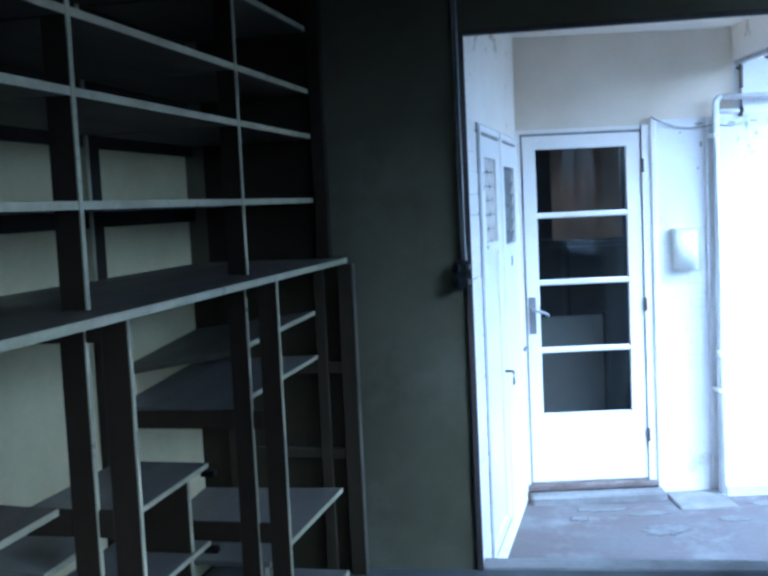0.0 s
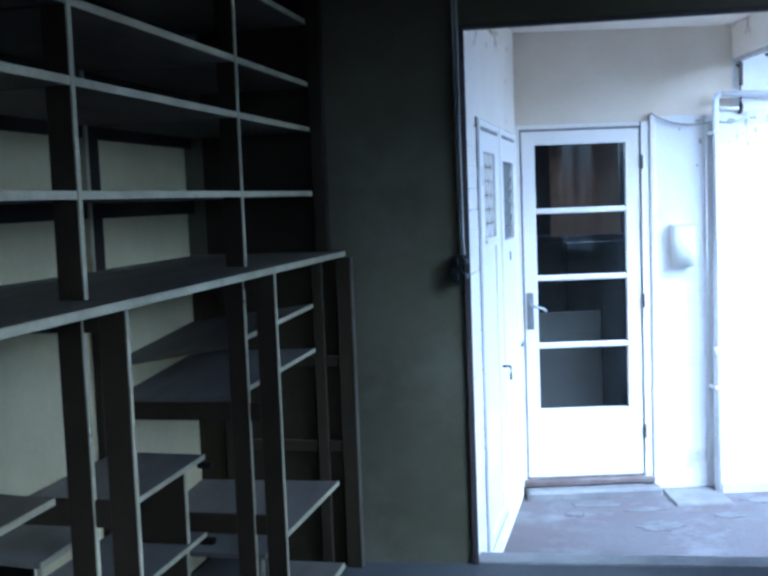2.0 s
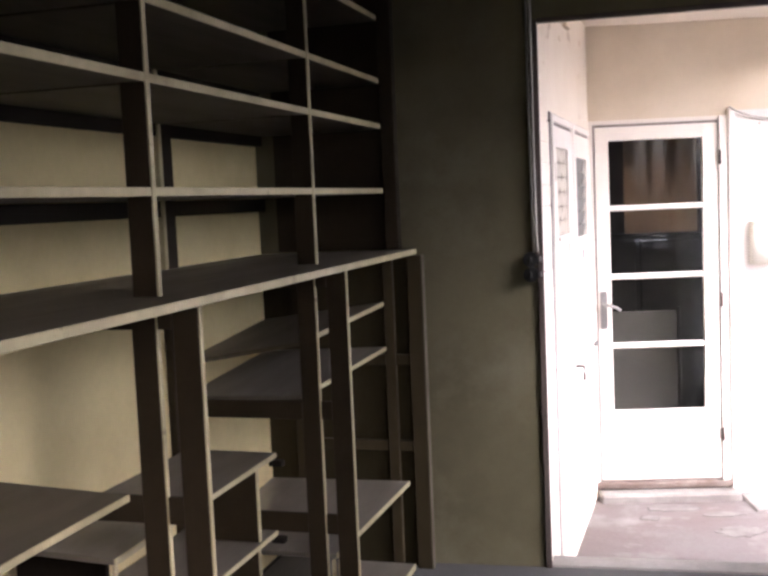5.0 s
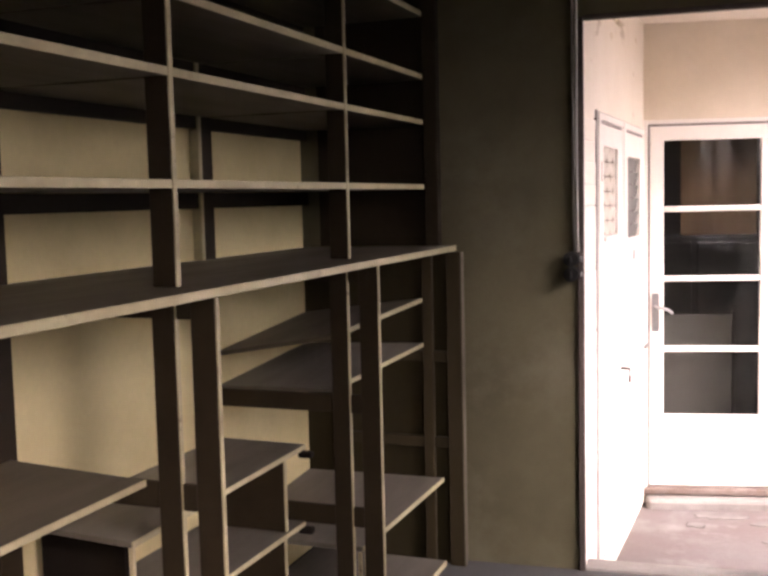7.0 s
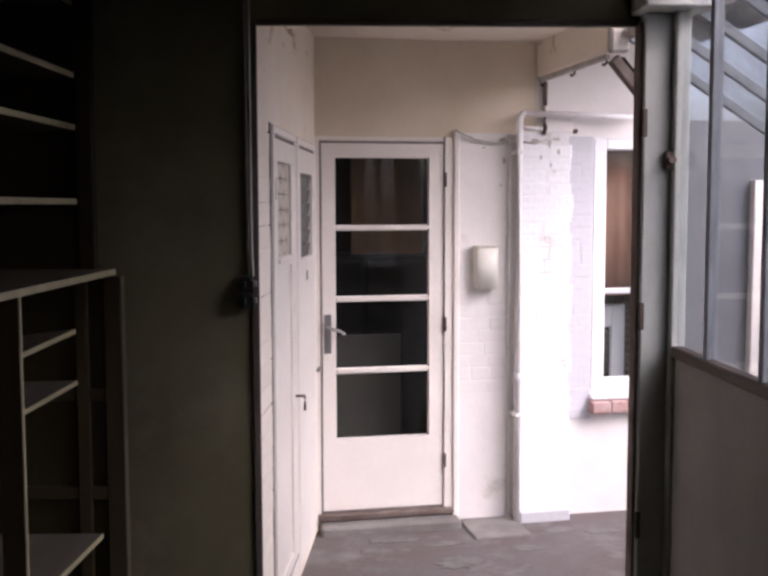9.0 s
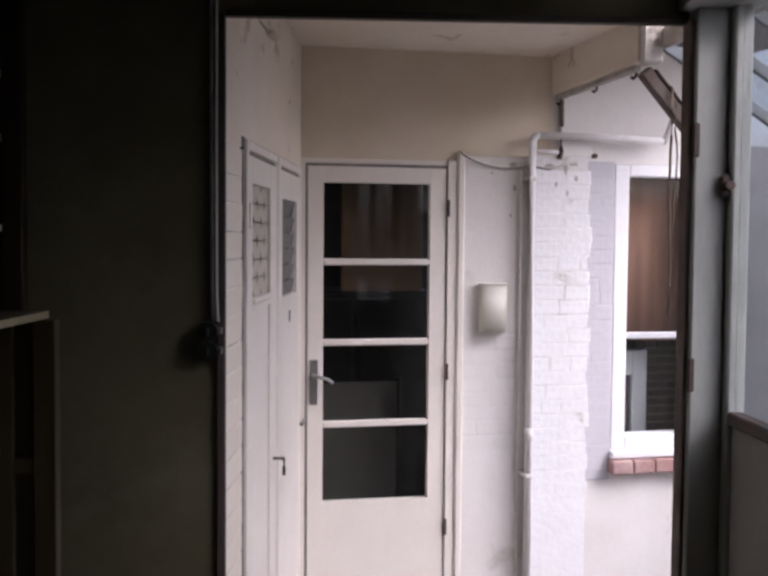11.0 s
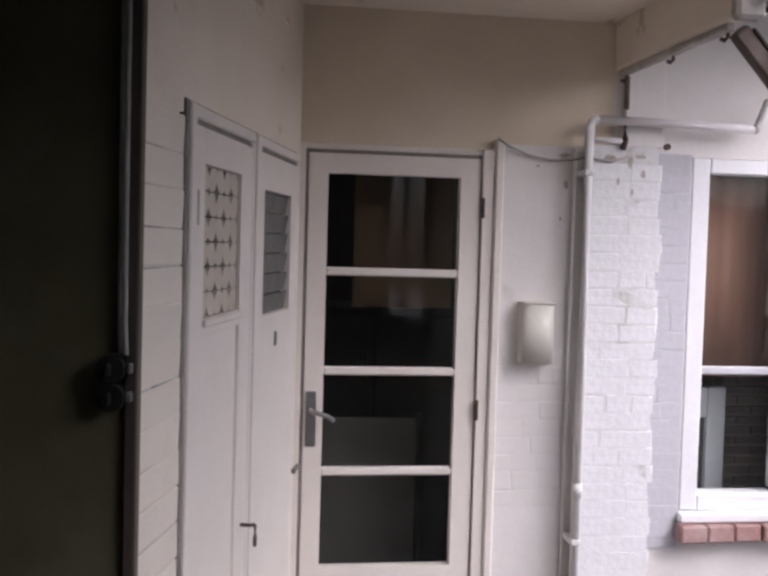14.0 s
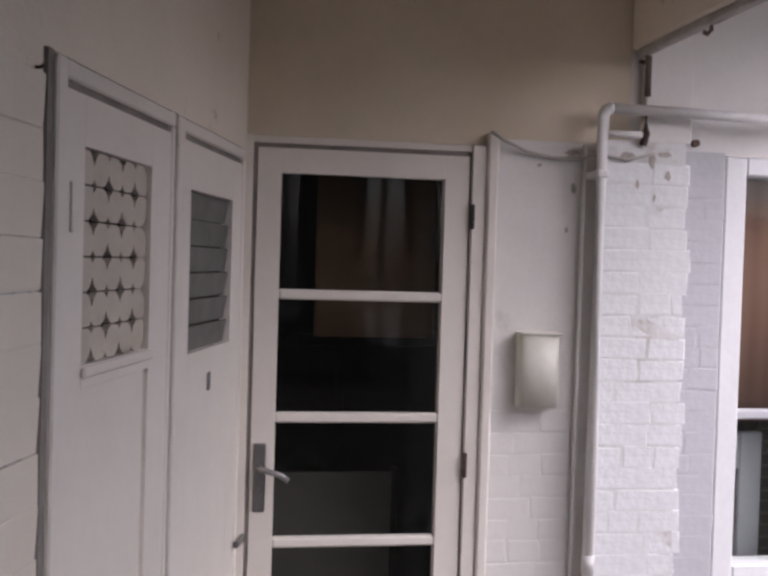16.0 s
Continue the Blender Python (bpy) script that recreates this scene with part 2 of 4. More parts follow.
ROOMW = mat("dull_room_paint", (0.34, 0.33, 0.29), 0.85, second=(0.27, 0.26, 0.23), scale=1.5, amount=0.6, bump=0.2)
GLASS = glass_mat("window_glass", dirt=0.006)
GLASSD = glass_mat("dusty_glass", (0.90, 0.92, 0.93), 0.05, 0.10)
GLASSR = glass_mat("roof_glass", (0.90, 0.92, 0.93), 0.1, 0.14)
TWIG = mat("dry_climber_stem", (0.14, 0.10, 0.07), 0.9, scale=20, bump=0.2)

# ---------------------------------------------------------------- frames of reference: x along, y into the wall, z up
FAR = pose(0, 6, 0, 0, 0, 8.96)
LEFT = pose(-0.170, 4.4956, 0, 0, 0, 84.58)
SHELF = pose(-0.951, 2.257, 0, 0, 0, -3.99)
ROOM = Matrix()
ROOM_Z = 0.246
OFF = {}


def box(bm, x0, x1, y0, y1, z0, z1, bev=0.0, seg=1):
    r = bmesh.ops.create_cube(bm, size=1)
    bmesh.ops.transform(bm, matrix=Matrix.Translation(((x0 + x1) / 2, (y0 + y1) / 2, (z0 + z1) / 2)) @ Matrix.Diagonal((x1 - x0, y1 - y0, z1 - z0, 1)), verts=r["verts"])
    if bev:
        edges = list({e for v in r["verts"] for e in v.link_edges})
        bmesh.ops.bevel(bm, geom=edges, offset=bev, segments=seg, affect="EDGES", profile=0.6)
    return bm


def boxes(*rows, bev=0.0):
    bm = bmesh.new()
    for r in rows:
        box(bm, *r, bev=bev)
    return bm


def tube(points, r=0.02, seg=10, bm=None):
    """A pipe or cable along a line of points, with joints that follow its bends."""
    bm = bm or bmesh.new()
    pts = [Vector(p) for p in points]
    rings = []
    for i, p in enumerate(pts):
        d = (pts[min(i + 1, len(pts) - 1)] - pts[max(i - 1, 0)]).normalized()
        q = d.to_track_quat("Z", "Y")
        rings.append([bm.verts.new(p + q @ Vector((r * math.cos(a), r * math.sin(a), 0))) for a in [2 * math.pi * k / seg for k in range(seg)]])
    for a, b in zip(rings, rings[1:]):
        for k in range(seg):
            bm.faces.new((a[k], a[(k + 1) % seg], b[(k + 1) % seg], b[k])).smooth = True
    bm.faces.new(rings[0][::-1])
    bm.faces.new(rings[-1])
    return bm


def mesh_of(name, bm, material):
    me = bpy.data.meshes.new(name)
    bm.normal_update()
    bm.to_mesh(me)
    bm.free()
    me.materials.append(material)
    return me


def solid(name, bm, material, ref=ROOM, label="", category="", kind="", group="", base=(0, 0, 0)):
    """A thing of one mesh, written in the coordinates of ref, with its origin at base."""
    bmesh.ops.translate(bm, vec=-Vector(base), verts=bm.verts)
    ob = new(name, mesh_of(name, bm, material))
    ob.matrix_world = ref @ Matrix.Translation(base)
    OFF[ob.name] = Vector(base)
    return tagged(ob, label, category, group, kind)


def thing(name, ref, base, label, category, group="", kind=""):
    ob = new(name)
    ob.empty_display_size = 0.05
    ob.matrix_world = ref @ Matrix.Translation(base)
    OFF[ob.name] = Vector(base)
    return tagged(ob, label, category, group, kind)


def part(name, bm, material, parent, label=""):
    off = OFF[parent.name]
    bmesh.ops.translate(bm, vec=-off, verts=bm.verts)
    ob = new(name, mesh_of(name, bm, material))
    ob.parent = parent
    OFF[ob.name] = off
    return tagged(ob, label)


# ---------------------------------------------------------------- porch: floor, ceiling, walls
solid("ground", boxes((-30, 60, -30, 60, -0.3, -0.06)), GROUND, label="pale worn concrete paving of the yard", category="ground", kind="structure")
solid("floor_porch", boxes((-0.7, 2.2, 4.16, 6.6, -0.06, -0.01)), FLOORP, label="worn red-brown concrete porch floor with pale patches", category="floor", kind="structure")
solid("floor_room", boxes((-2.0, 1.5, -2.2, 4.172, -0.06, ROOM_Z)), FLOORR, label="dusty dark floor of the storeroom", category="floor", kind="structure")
solid("threshold", boxes((-0.19, 1.21, 4.175, 4.30, 0.0, 0.252), bev=0.006), STEPC, label="pale worn concrete threshold under the wide opening", category="threshold", kind="structure")

# far wall: door opening and window opening cut through
DU0, DU1, DZ0, DZ1 = -0.02, 0.735, 0.085, 2.164
WU0, WU1, WZ0, WZ1 = 1.585, 2.12, 0.70, 2.19
wall_far = solid("wall_far", boxes((-0.6, DU0 - 0.02, 0, 0.22, -0.06, 3.3), (DU0 - 0.02, DU1 + 0.03, 0, 0.22, DZ1 + 0.02, 3.3), (DU0 - 0.02, DU1 + 0.03, 0.0, 0.22, -0.06, DZ0 - 0.05),
      (DU1 + 0.03, 1.15, 0, 0.22, 2.21, 3.3), (1.15, 1.24, 0, 0.22, WZ1 + 0.02, 3.3)), PLASTER, FAR, "ochre-white plaster wall above the glazed door", "wall", "structure")
wall_brick = solid("wall_far_brick", boxes((DU1 + 0.03, 1.15, 0.003, 0.22, -0.06, 2.21), (1.15, WU0, 0.0, 0.22, -0.06, WZ1 + 0.02), (WU0, WU1, 0, 0.22, -0.06, WZ0 - 0.1), (WU0, WU1, 0, 0.22, WZ1, WZ1 + 0.02),
      (1.24, 1.95, 0, 0.22, WZ1 + 0.02, 3.3), (1.95, WU1, 0, 0.22, WZ1 + 0.02, 2.30)), WHITE, FAR, "whitewashed brick wall beside the glazed door", "wall", "structure")
# Wall below the eave; its shade comes from the dark colour.
solid("wall_far_yard", boxes((WU1, 4.2, 0, 0.22, -0.06, 2.30)), RENDERD, FAR, "grey wall beyond the window, darkened for the shade under the eave", "wall", "structure")
solid("wall_post", boxes((2.58, 2.66, -0.06, -0.001, -0.06, 1.95), bev=0.006), DOORW, FAR, "white painted timber post against the grey yard wall", "post", base=(2.62, -0.03, -0.06))
wall_left = solid("wall_left", boxes((-0.283, 0.0, 0, 0.15, 2.0865, 2.9), (0.0, 1.45, 0, 0.15, 2.134, 2.9), (1.45, 1.75, 0, 0.15, -0.06, 2.9),
      (0.0, 1.45, 0, 0.15, -0.06, 0.06), (0.708, 0.722, -0.004, 0.15, 0.06, 2.134)), STAINW, LEFT, "whitewashed side wall with two store doors", "wall", "structure")
solid("wall_left_cladding", boxes((-0.283, 0.0095, 0.004, 0.15, -0.06, 2.086)), BOARDJ, LEFT, "painted horizontal boards beside the store doors", "cladding", "structure")
solid("ceiling_porch", boxes((-0.7, 1.234, -1.95, -1.46, 2.715, 2.74), (-0.7, 1.234, -1.456, -0.96, 2.716, 2.74), (-0.7, 1.234, -0.956, -0.46, 2.714, 2.74), (-0.7, 1.234, -0.456, 0.0, 2.7155, 2.74), (-0.7, 1.234, -1.95, 0.0, 2.74, 2.80)), STAINW, FAR, "white painted board ceiling", "ceiling", "structure")
# The part right of the beam is added to shade the gable wall.
solid("roof_porch", boxes((-1.0, 1.30, -2.2, 0.5, 2.84, 2.90), (1.30, 2.40, -1.05, 0.3, 2.80, 2.86)), BLACKW, FAR, "dark flat roof over the porch with an added shading overhang", "roof", "structure")
# beam along the open side, and short posts of pipe under it
bm = boxes((1.235, 1.30, -0.98, -0.002, 2.525, 2.84), bev=0.008)
beam = solid("roof_beam", bm, STAINW, FAR, "white painted beam along the open side of the porch", "beam", base=(1.27, -0.5, 2.525))
part("end_block", boxes((1.222, 1.318, -1.035, -0.982, 2.515, 2.70), (1.205, 1.30, -1.06, -0.982, 2.702, 2.80), bev=0.012), TIMBER, beam, "weathered brown timber end")
batten = thing("gutter_batten", FAR, (1.26, -0.5, 2.5), "peeling white batten under the roof beam with iron hooks", "batten")
part("strip", boxes((1.243, 1.275, -0.92, -0.03, 2.498, 2.5245), bev=0.005), TIMBER, batten)
for y in (-0.50, -0.90, -0.07):
    part("hook", tube([(1.262, y, 2.52), (1.262, y, 2.485), (1.250, y, 2.472), (1.238, y, 2.478)], 0.007, 6), IRON, batten, "rusty iron hook")

# ---------------------------------------------------------------- glazed eave beyond the beam
def sloped(bm, u, y, z, angle):
    bmesh.ops.transform(bm, matrix=Matrix.Translation((u, y, z)) @ Euler((0, radians(angle), 0)).to_matrix().to_4x4(), verts=bm.verts)
    return bm


brace = thing("roof_brace", FAR, (1.3, -0.92, 2.4), "worn timber brace running down from the roof beam", "brace")
part("timber", sloped(boxes((0.105, 0.62, -0.024, 0.024, -0.058, 0.0), bev=0.008), 1.235, -0.92, 2.60, 48), SILLW, brace)
part("lead_strip", sloped(boxes((0.13, 0.62, -0.029, 0.029, 0.001, 0.010), bev=0.003), 1.235, -0.92, 2.60, 48), IRON, brace, "dark strip along its top")
eave = thing("glass_eave", FAR, (1.34, -2, 2.6), "sloping glazed eave on slim dark bars", "roof")
for k in range(13):
    part("glazing_bar", sloped(boxes((0.02, 1.15, -0.013, 0.013, -0.045, 0.0), bev=0.004), 1.33, -0.99 - 0.32 * k, 2.63, 31), MULL, eave)
for y in range(12):
    part("pane", sloped(boxes((0.02, 1.14, 0.002, 0.318, 0.002, 0.007)), 1.33, -1.31 - 0.32 * y, 2.63, 31), GLASSR, eave)
part("gutter", boxes((2.30, 2.38, -5.0, -0.95, 2.00, 2.05), bev=0.01), MULL, eave)
part("ridge", boxes((1.31, 1.345, -5.0, -0.985, 2.58, 2.66), bev=0.006), TIMBER, eave)


def cord(u, n, z0, z1, sway, seed, r):
    rnd = random.Random(seed)
    pts = [(u + 0.0, -0.925, z0 + 0.012), (u + 0.0, -0.945, z0 + 0.012)]
    for i in range(15):
        f = i / 14
        pts.append((u + sway * math.sin(f * 7 + seed) * f + rnd.uniform(-0.004, 0.004), n + rnd.uniform(-0.004, 0.004), z0 + (z1 - z0) * f))
    return tube(pts, r, 6)


solid("hanging_cord", cord(1.392, -0.964, 2.428, 1.48, 0.010, 2, 0.006), TWIG, FAR, "dry brown stem hanging from the timber brace", "cord", group="hanging stems", base=(1.392, -0.96, 2.43))
solid("hanging_cord", cord(1.412, -0.964, 2.406, 1.70, 0.016, 5, 0.004), TWIG, FAR, "dry brown stem hanging from the timber brace", "cord", group="hanging stems", base=(1.412, -0.96, 2.41))

# ---------------------------------------------------------------- far wall: glazed door
door = thing("door_1", FAR, (0.35, 0, 0.09), "closed white wooden door with four glass panes", "door", kind="structure")
part("door_frame", boxes((-0.036, -0.007, -0.012, 0.10, 0.06, 2.183), (0.70, 0.745, -0.02, 0.10, 0.06, 2.183), (-0.007, 0.70, -0.004, 0.10, 2.161, 2.183), bev=0.0015), DOORW, door, "white painted door frame")
part("joint", boxes((-0.0065, 0.006, 0.0, 0.06, 0.09, 2.160), (0.694, 0.6995, 0.0, 0.06, 0.09, 2.160), (0.006, 0.694, 0.0, 0.06, 2.147, 2.160), (0.0, 0.70, 0.0, 0.06, 0.088, 0.098)), SOFTGAP, door, "dark joint round the leaf")
leaf = part("leaf", boxes((0.007, 0.083, -0.006, 0.040, 0.099, 2.146), (0.612, 0.693, -0.006, 0.040, 0.099, 2.146), (0.083, 0.612, -0.006, 0.040, 2.068, 2.146), (0.083, 0.612, -0.006, 0.040, 0.099, 0.505), bev=0.0008), DOORW, door)
for z in (1.684, 1.290, 0.888):
    part("glazing_bar", boxes((0.0835, 0.6115, -0.004, 0.034, z - 0.016, z + 0.016), bev=0.006), DOORW, leaf)
for z0, z1 in ((0.506, 0.871), (0.905, 1.273), (1.307, 1.667), (1.701, 2.067)):
    p = part("pane", boxes((0.084, 0.611, 0.014, 0.018, z0, z1)), GLASS, leaf)
    p.visible_shadow = False
plate = part("handle_plate", boxes((0.016, 0.056, -0.012, -0.006, 0.99, 1.21), bev=0.004), STEEL, leaf, "dull steel handle plate")
bm = tube([(0.036, -0.008, 1.135), (0.036, -0.050, 1.135), (0.050, -0.058, 1.133), (0.10, -0.058, 1.118), (0.125, -0.056, 1.10)], 0.009)
tube([(0.036, -0.010, 1.06), (0.036, -0.02, 1.06)], 0.008, bm=bm)
part("lever", bm, STEEL, plate)
for z in (0.36, 1.14, 1.95):
    part("hinge", tube([(0.702, -0.024, z - 0.04), (0.702, -0.024, z + 0.04)], 0.007, 8), IRON, door, "rusty hinge")
part("sill", boxes((-0.03, 0.76, -0.035, 0.10, 0.045, 0.086), bev=0.008), SILLW, door, "worn brown door sill")
solid("door_step", boxes((-0.02, 0.775, -0.13, -0.0, -0.03, 0.04), bev=0.012), STEPC, FAR, "low grey concrete step below the glazed door", "step", base=(0.37, -0.06, -0.03))
solid("floor_slab", boxes((0.79, 1.118, -0.33, 0.0, -0.03, 0.006), bev=0.008), STEPC, FAR, "grey concrete slab along the wall base", "slab", base=(0.96, -0.1, -0.03))
solid("door_casing", boxes((0.747, 0.782, -0.035, 0.011, 0.03, 2.225), bev=0.006), DOORW, FAR, "white casing board beside the glazed door", "casing", base=(0.765, 0, 0.03))

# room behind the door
# Walls coloured near black to stand for the unlit room.
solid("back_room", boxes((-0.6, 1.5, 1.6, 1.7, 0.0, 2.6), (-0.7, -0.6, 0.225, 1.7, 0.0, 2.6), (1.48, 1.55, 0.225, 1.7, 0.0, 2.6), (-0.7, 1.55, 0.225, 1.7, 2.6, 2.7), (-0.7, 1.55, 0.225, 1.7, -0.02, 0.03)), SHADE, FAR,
      "walls of the room behind the door, darkened to look unlit", "room", "structure")


def cloth(x0, x1, z0, z1, y, waves, depth):
    bm = bmesh.new()
    n = 48
    rows = []
    for k in range(2):
        for z in (z0, z1):
            rows.append([bm.verts.new((x0 + (x1 - x0) * i / n, y + k * 0.006 + depth * math.sin(waves * math.tau * i / n + 0.6 * math.sin(i * 0.7)), z)) for i in range(n + 1)])
    a, b, c, d = rows
    for i in range(n):
        for q in ((a[i], a[i + 1], b[i + 1], b[i]), (c[i + 1], c[i], d[i], d[i + 1]), (b[i], b[i + 1], d[i + 1], d[i]), (a[i + 1], a[i], c[i], c[i + 1])):
            bm.faces.new(q).smooth = True
    bm.faces.new((a[0], b[0], d[0], c[0]))
    bm.faces.new((a[n], c[n], d[n], b[n]))
    return bm


solid("curtain", cloth(0.24, 0.68, 1.52, 2.25, 0.42, 1.3, 0.002), TAN, FAR, "tan cloth curtain hanging behind the door panes", "curtain", base=(0.45, 0.42, 2.25))
# Added furniture, kept near black so the middle panes look unlit.
side = thing("sideboard", FAR, (0.35, 0.95, 0.03), "near-black sideboard added for the dark middle of the panes", "sideboard")
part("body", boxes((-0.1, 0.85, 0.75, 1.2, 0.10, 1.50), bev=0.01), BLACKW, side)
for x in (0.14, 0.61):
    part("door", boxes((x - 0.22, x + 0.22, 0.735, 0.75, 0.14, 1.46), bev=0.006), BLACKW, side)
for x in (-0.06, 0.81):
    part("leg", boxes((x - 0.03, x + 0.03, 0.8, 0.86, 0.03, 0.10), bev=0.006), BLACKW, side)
screen = thing("folding_screen", FAR, (0.33, 0.30, 0.03), "low grey cloth screen behind the lower panes", "screen")
part("cloth", boxes((0.06, 0.52, 0.30, 0.315, 0.10, 1.05), bev=0.004), GREYC, screen)
for x in (0.05, 0.53):
    part("post", boxes((x - 0.012, x + 0.012, 0.29, 0.325, 0.03, 1.07), bev=0.004), BLACKW, screen)

# ---------------------------------------------------------------- far wall: pilaster, pipes, letter box, window
solid("pilaster", boxes((1.128, 1.408, -0.0745, -0.001, -0.01, 2.215)), MORTAR, FAR, "white painted brick pier with worn ragged edges", "pier", "structure")
part("upper_pier", boxes((1.275, 1.44, -0.045, -0.001, 2.216, 3.0), bev=0.004), WHITE, bpy.data.objects["pilaster"], "smooth white upper pier")
part("lower_coat", boxes((1.124, 1.424, -0.0751, -0.0746, 0.05, 0.775), bev=0.0002), BRICKW, bpy.data.objects["pilaster"], "smooth white render on the lower pier")
solid("pilaster_foot", boxes((1.12, 1.43, -0.11, -0.078, -0.03, 0.06), bev=0.012), GREYPL, FAR, "crumbling grey plinth at the foot of the pier", "plinth", base=(1.3, -0.05, -0.03))
# Shadow on the recessed wall is put into this strip's grey.
solid("plaster_reveal", boxes((1.426, 1.583, -0.012, -0.001, 0.56, 2.20), bev=0.003), GREYPL, FAR, "recessed wall strip beside the window, greyed for its shadow", "plaster strip", "structure", base=(1.52, 0, 0.56))

down = thing("drain_pipe", FAR, (1.135, -0.07, 0.0), "white painted iron pipe with elbow and wall clips", "pipe")
arc = [(1.107 + 0.03 - 0.03 * math.cos(a), -0.098, 2.284 + 0.03 * math.sin(a)) for a in [k * math.pi / 12 for k in range(7)]]
part("upright", tube([(1.107, -0.098, 0.0), (1.107, -0.098, 1.2)] + arc, 0.019, 12), PIPEW, down)
part("branch", tube([(1.137, -0.098, 2.314), (1.5, -0.098, 2.310), (1.80, -0.098, 2.302)], 0.018, 12), PIPEW, down)
part("elbow", tube([(1.8001, -0.098, 2.302), (1.815, -0.098, 2.31), (1.83, -0.098, 2.34), (1.86, -0.098, 2.42)], 0.019, 12), PIPEW, down)
for z in (0.62, 2.10):
    part("clip", boxes((1.085, 1.1245, -0.119, 0.0, z - 0.012, z + 0.012), bev=0.004), PIPEW, down, "painted pipe clip")
part("collar", tube([(1.107, -0.098, 0.80), (1.107, -0.098, 0.86)], 0.0215, 12), PIPEW, down)
solid("conduit", tube([(1.080, -0.012, 0.02), (1.080, -0.012, 2.20)], 0.007), PIPEW, FAR, "thin white conduit beside the drain pipe", "conduit", base=(1.080, 0, 0))
spout = thing("down_spout", FAR, (1.258, -0.09, 2.2), "rusty dark stub of downpipe under the beam", "pipe")
part("stub", tube([(1.258, -0.09, 2.49), (1.258, -0.09, 2.36)], 0.011, 10), SILLW, spout)
part("side_stub", tube([(1.1255, -0.09, 2.233), (1.244, -0.09, 2.233)], 0.011, 10), PIPEW, spout, "white painted side stub")
part("lower_stub", tube([(1.256, -0.09, 2.318), (1.258, -0.09, 2.24), (1.25, -0.088, 2.20)], 0.013, 10), SILLW, spout)
solid("wall_plug", tube([(1.47, -0.001, 2.226), (1.47, -0.022, 2.226)], 0.013, 10), IRON, FAR, "dark iron plug in the painted wall", "plug", base=(1.47, 0, 2.226))
solid("wall_cable", tube([(0.752, -0.045, 2.226), (0.80, -0.03, 2.20), (0.88, -0.016, 2.17), (0.97, -0.014, 2.155), (1.08, -0.016, 2.16), (1.10, -0.07, 2.165), (1.20, -0.085, 2.15), (1.28, -0.086, 2.175)], 0.006, 6), CABLE, FAR,
      "grey cable sagging along the wall", "cable", base=(0.75, -0.04, 2.22))

post_box = thing("letter_box", FAR, (0.95, 0, 1.31), "cream enamelled box with a rounded front on the wall", "letter box")
bm = bmesh.new()
prof = [(0.872, 0.0), (0.868, -0.06)] + [(0.935 - 0.067 * math.cos(a), -0.06 - 0.024 * math.sin(a)) for a in [k * math.pi / 10 for k in range(1, 10)]] + [(1.002, -0.06), (1.002, 0.0)]
lo, hi = [bm.verts.new((x, y + 0.011, 1.335)) for x, y in prof], [bm.verts.new((x, y + 0.011, 1.572)) for x, y in prof]
for i in range(len(prof)):
    j = (i + 1) % len(prof)
    bm.faces.new((lo[i], lo[j], hi[j], hi[i])).smooth = 1 < i < len(prof) - 3
bm.faces.new(lo[::-1])
bm.faces.new(hi)
bmesh.ops.recalc_face_normals(bm, faces=bm.faces)
part("case", bm, CREAMP, post_box)
part("lid", boxes((0.866, 1.004, -0.078, 0.010, 1.5725, 1.580), bev=0.003), CREAMP, post_box)

# flaking paint round the pipe junction
def flake(cx, cz, w, h, y, seed):
    rnd = random.Random(seed)
    bm = bmesh.new()
    n = 14
    rim = [(cx + w * math.cos(k * math.tau / n) * rnd.uniform(0.45, 1), cz + h * math.sin(k * math.tau / n) * rnd.uniform(0.45, 1)) for k in range(n)]
    f, b = [bm.verts.new((x, y - 0.0014, z)) for x, z in rim], [bm.verts.new((x, y + 0.001, z)) for x, z in rim]
    bm.faces.new(f)
    for k in range(n):
        bm.faces.new((f[k], b[k], b[(k + 1) % n], f[(k + 1) % n]))
    bmesh.ops.recalc_face_normals(bm, faces=bm.faces)
    return bm


FLAKE = mat("bare_render_under_paint", (0.50, 0.46, 0.41), 0.9, second=(0.36, 0.32, 0.28), scale=18, amount=0.8, grain=70, grain_amount=0.25, bump=0.5)
for k, (cx, cz, w, h) in enumerate(((1.205, 2.165, 0.035, 0.018), (1.290, 2.150, 0.016, 0.034), (1.345, 2.105, 0.012, 0.022), (1.335, 2.175, 0.03, 0.012), (1.24, 2.075, 0.008, 0.02), (1.30, 2.03, 0.006, 0.018))):
    part("bare_patch", flake(cx, cz, w, h, -0.0758, k), FLAKE, bpy.data.objects["pilaster"], "flaked patch of bare render")
for k, (cx, cz, w, h) in enumerate(((1.04, 2.175, 0.03, 0.014), (0.93, 2.13, 0.010, 0.008), (1.05, 2.06, 0.010, 0.026), (1.03, 1.92, 0.007, 0.014))):
    part("bare_patch", flake(cx, cz, w, h, 0.003, 20 + k), FLAKE, wall_brick, "flaked patch of bare render")
for k, (cx, cz, w, h) in enumerate(((0.42, 2.50, 0.05, 0.022), (0.56, 2.62, 0.06, 0.018), (1.12, 2.40, 0.012, 0.02), (1.2, 2.58, 0.05, 0.02), (0.8, 2.66, 0.04, 0.012))):
    part("bare_patch", flake(cx, cz, w, h, 0.0, 40 + k), PLASTER, wall_left, "flaked patch of bare render")

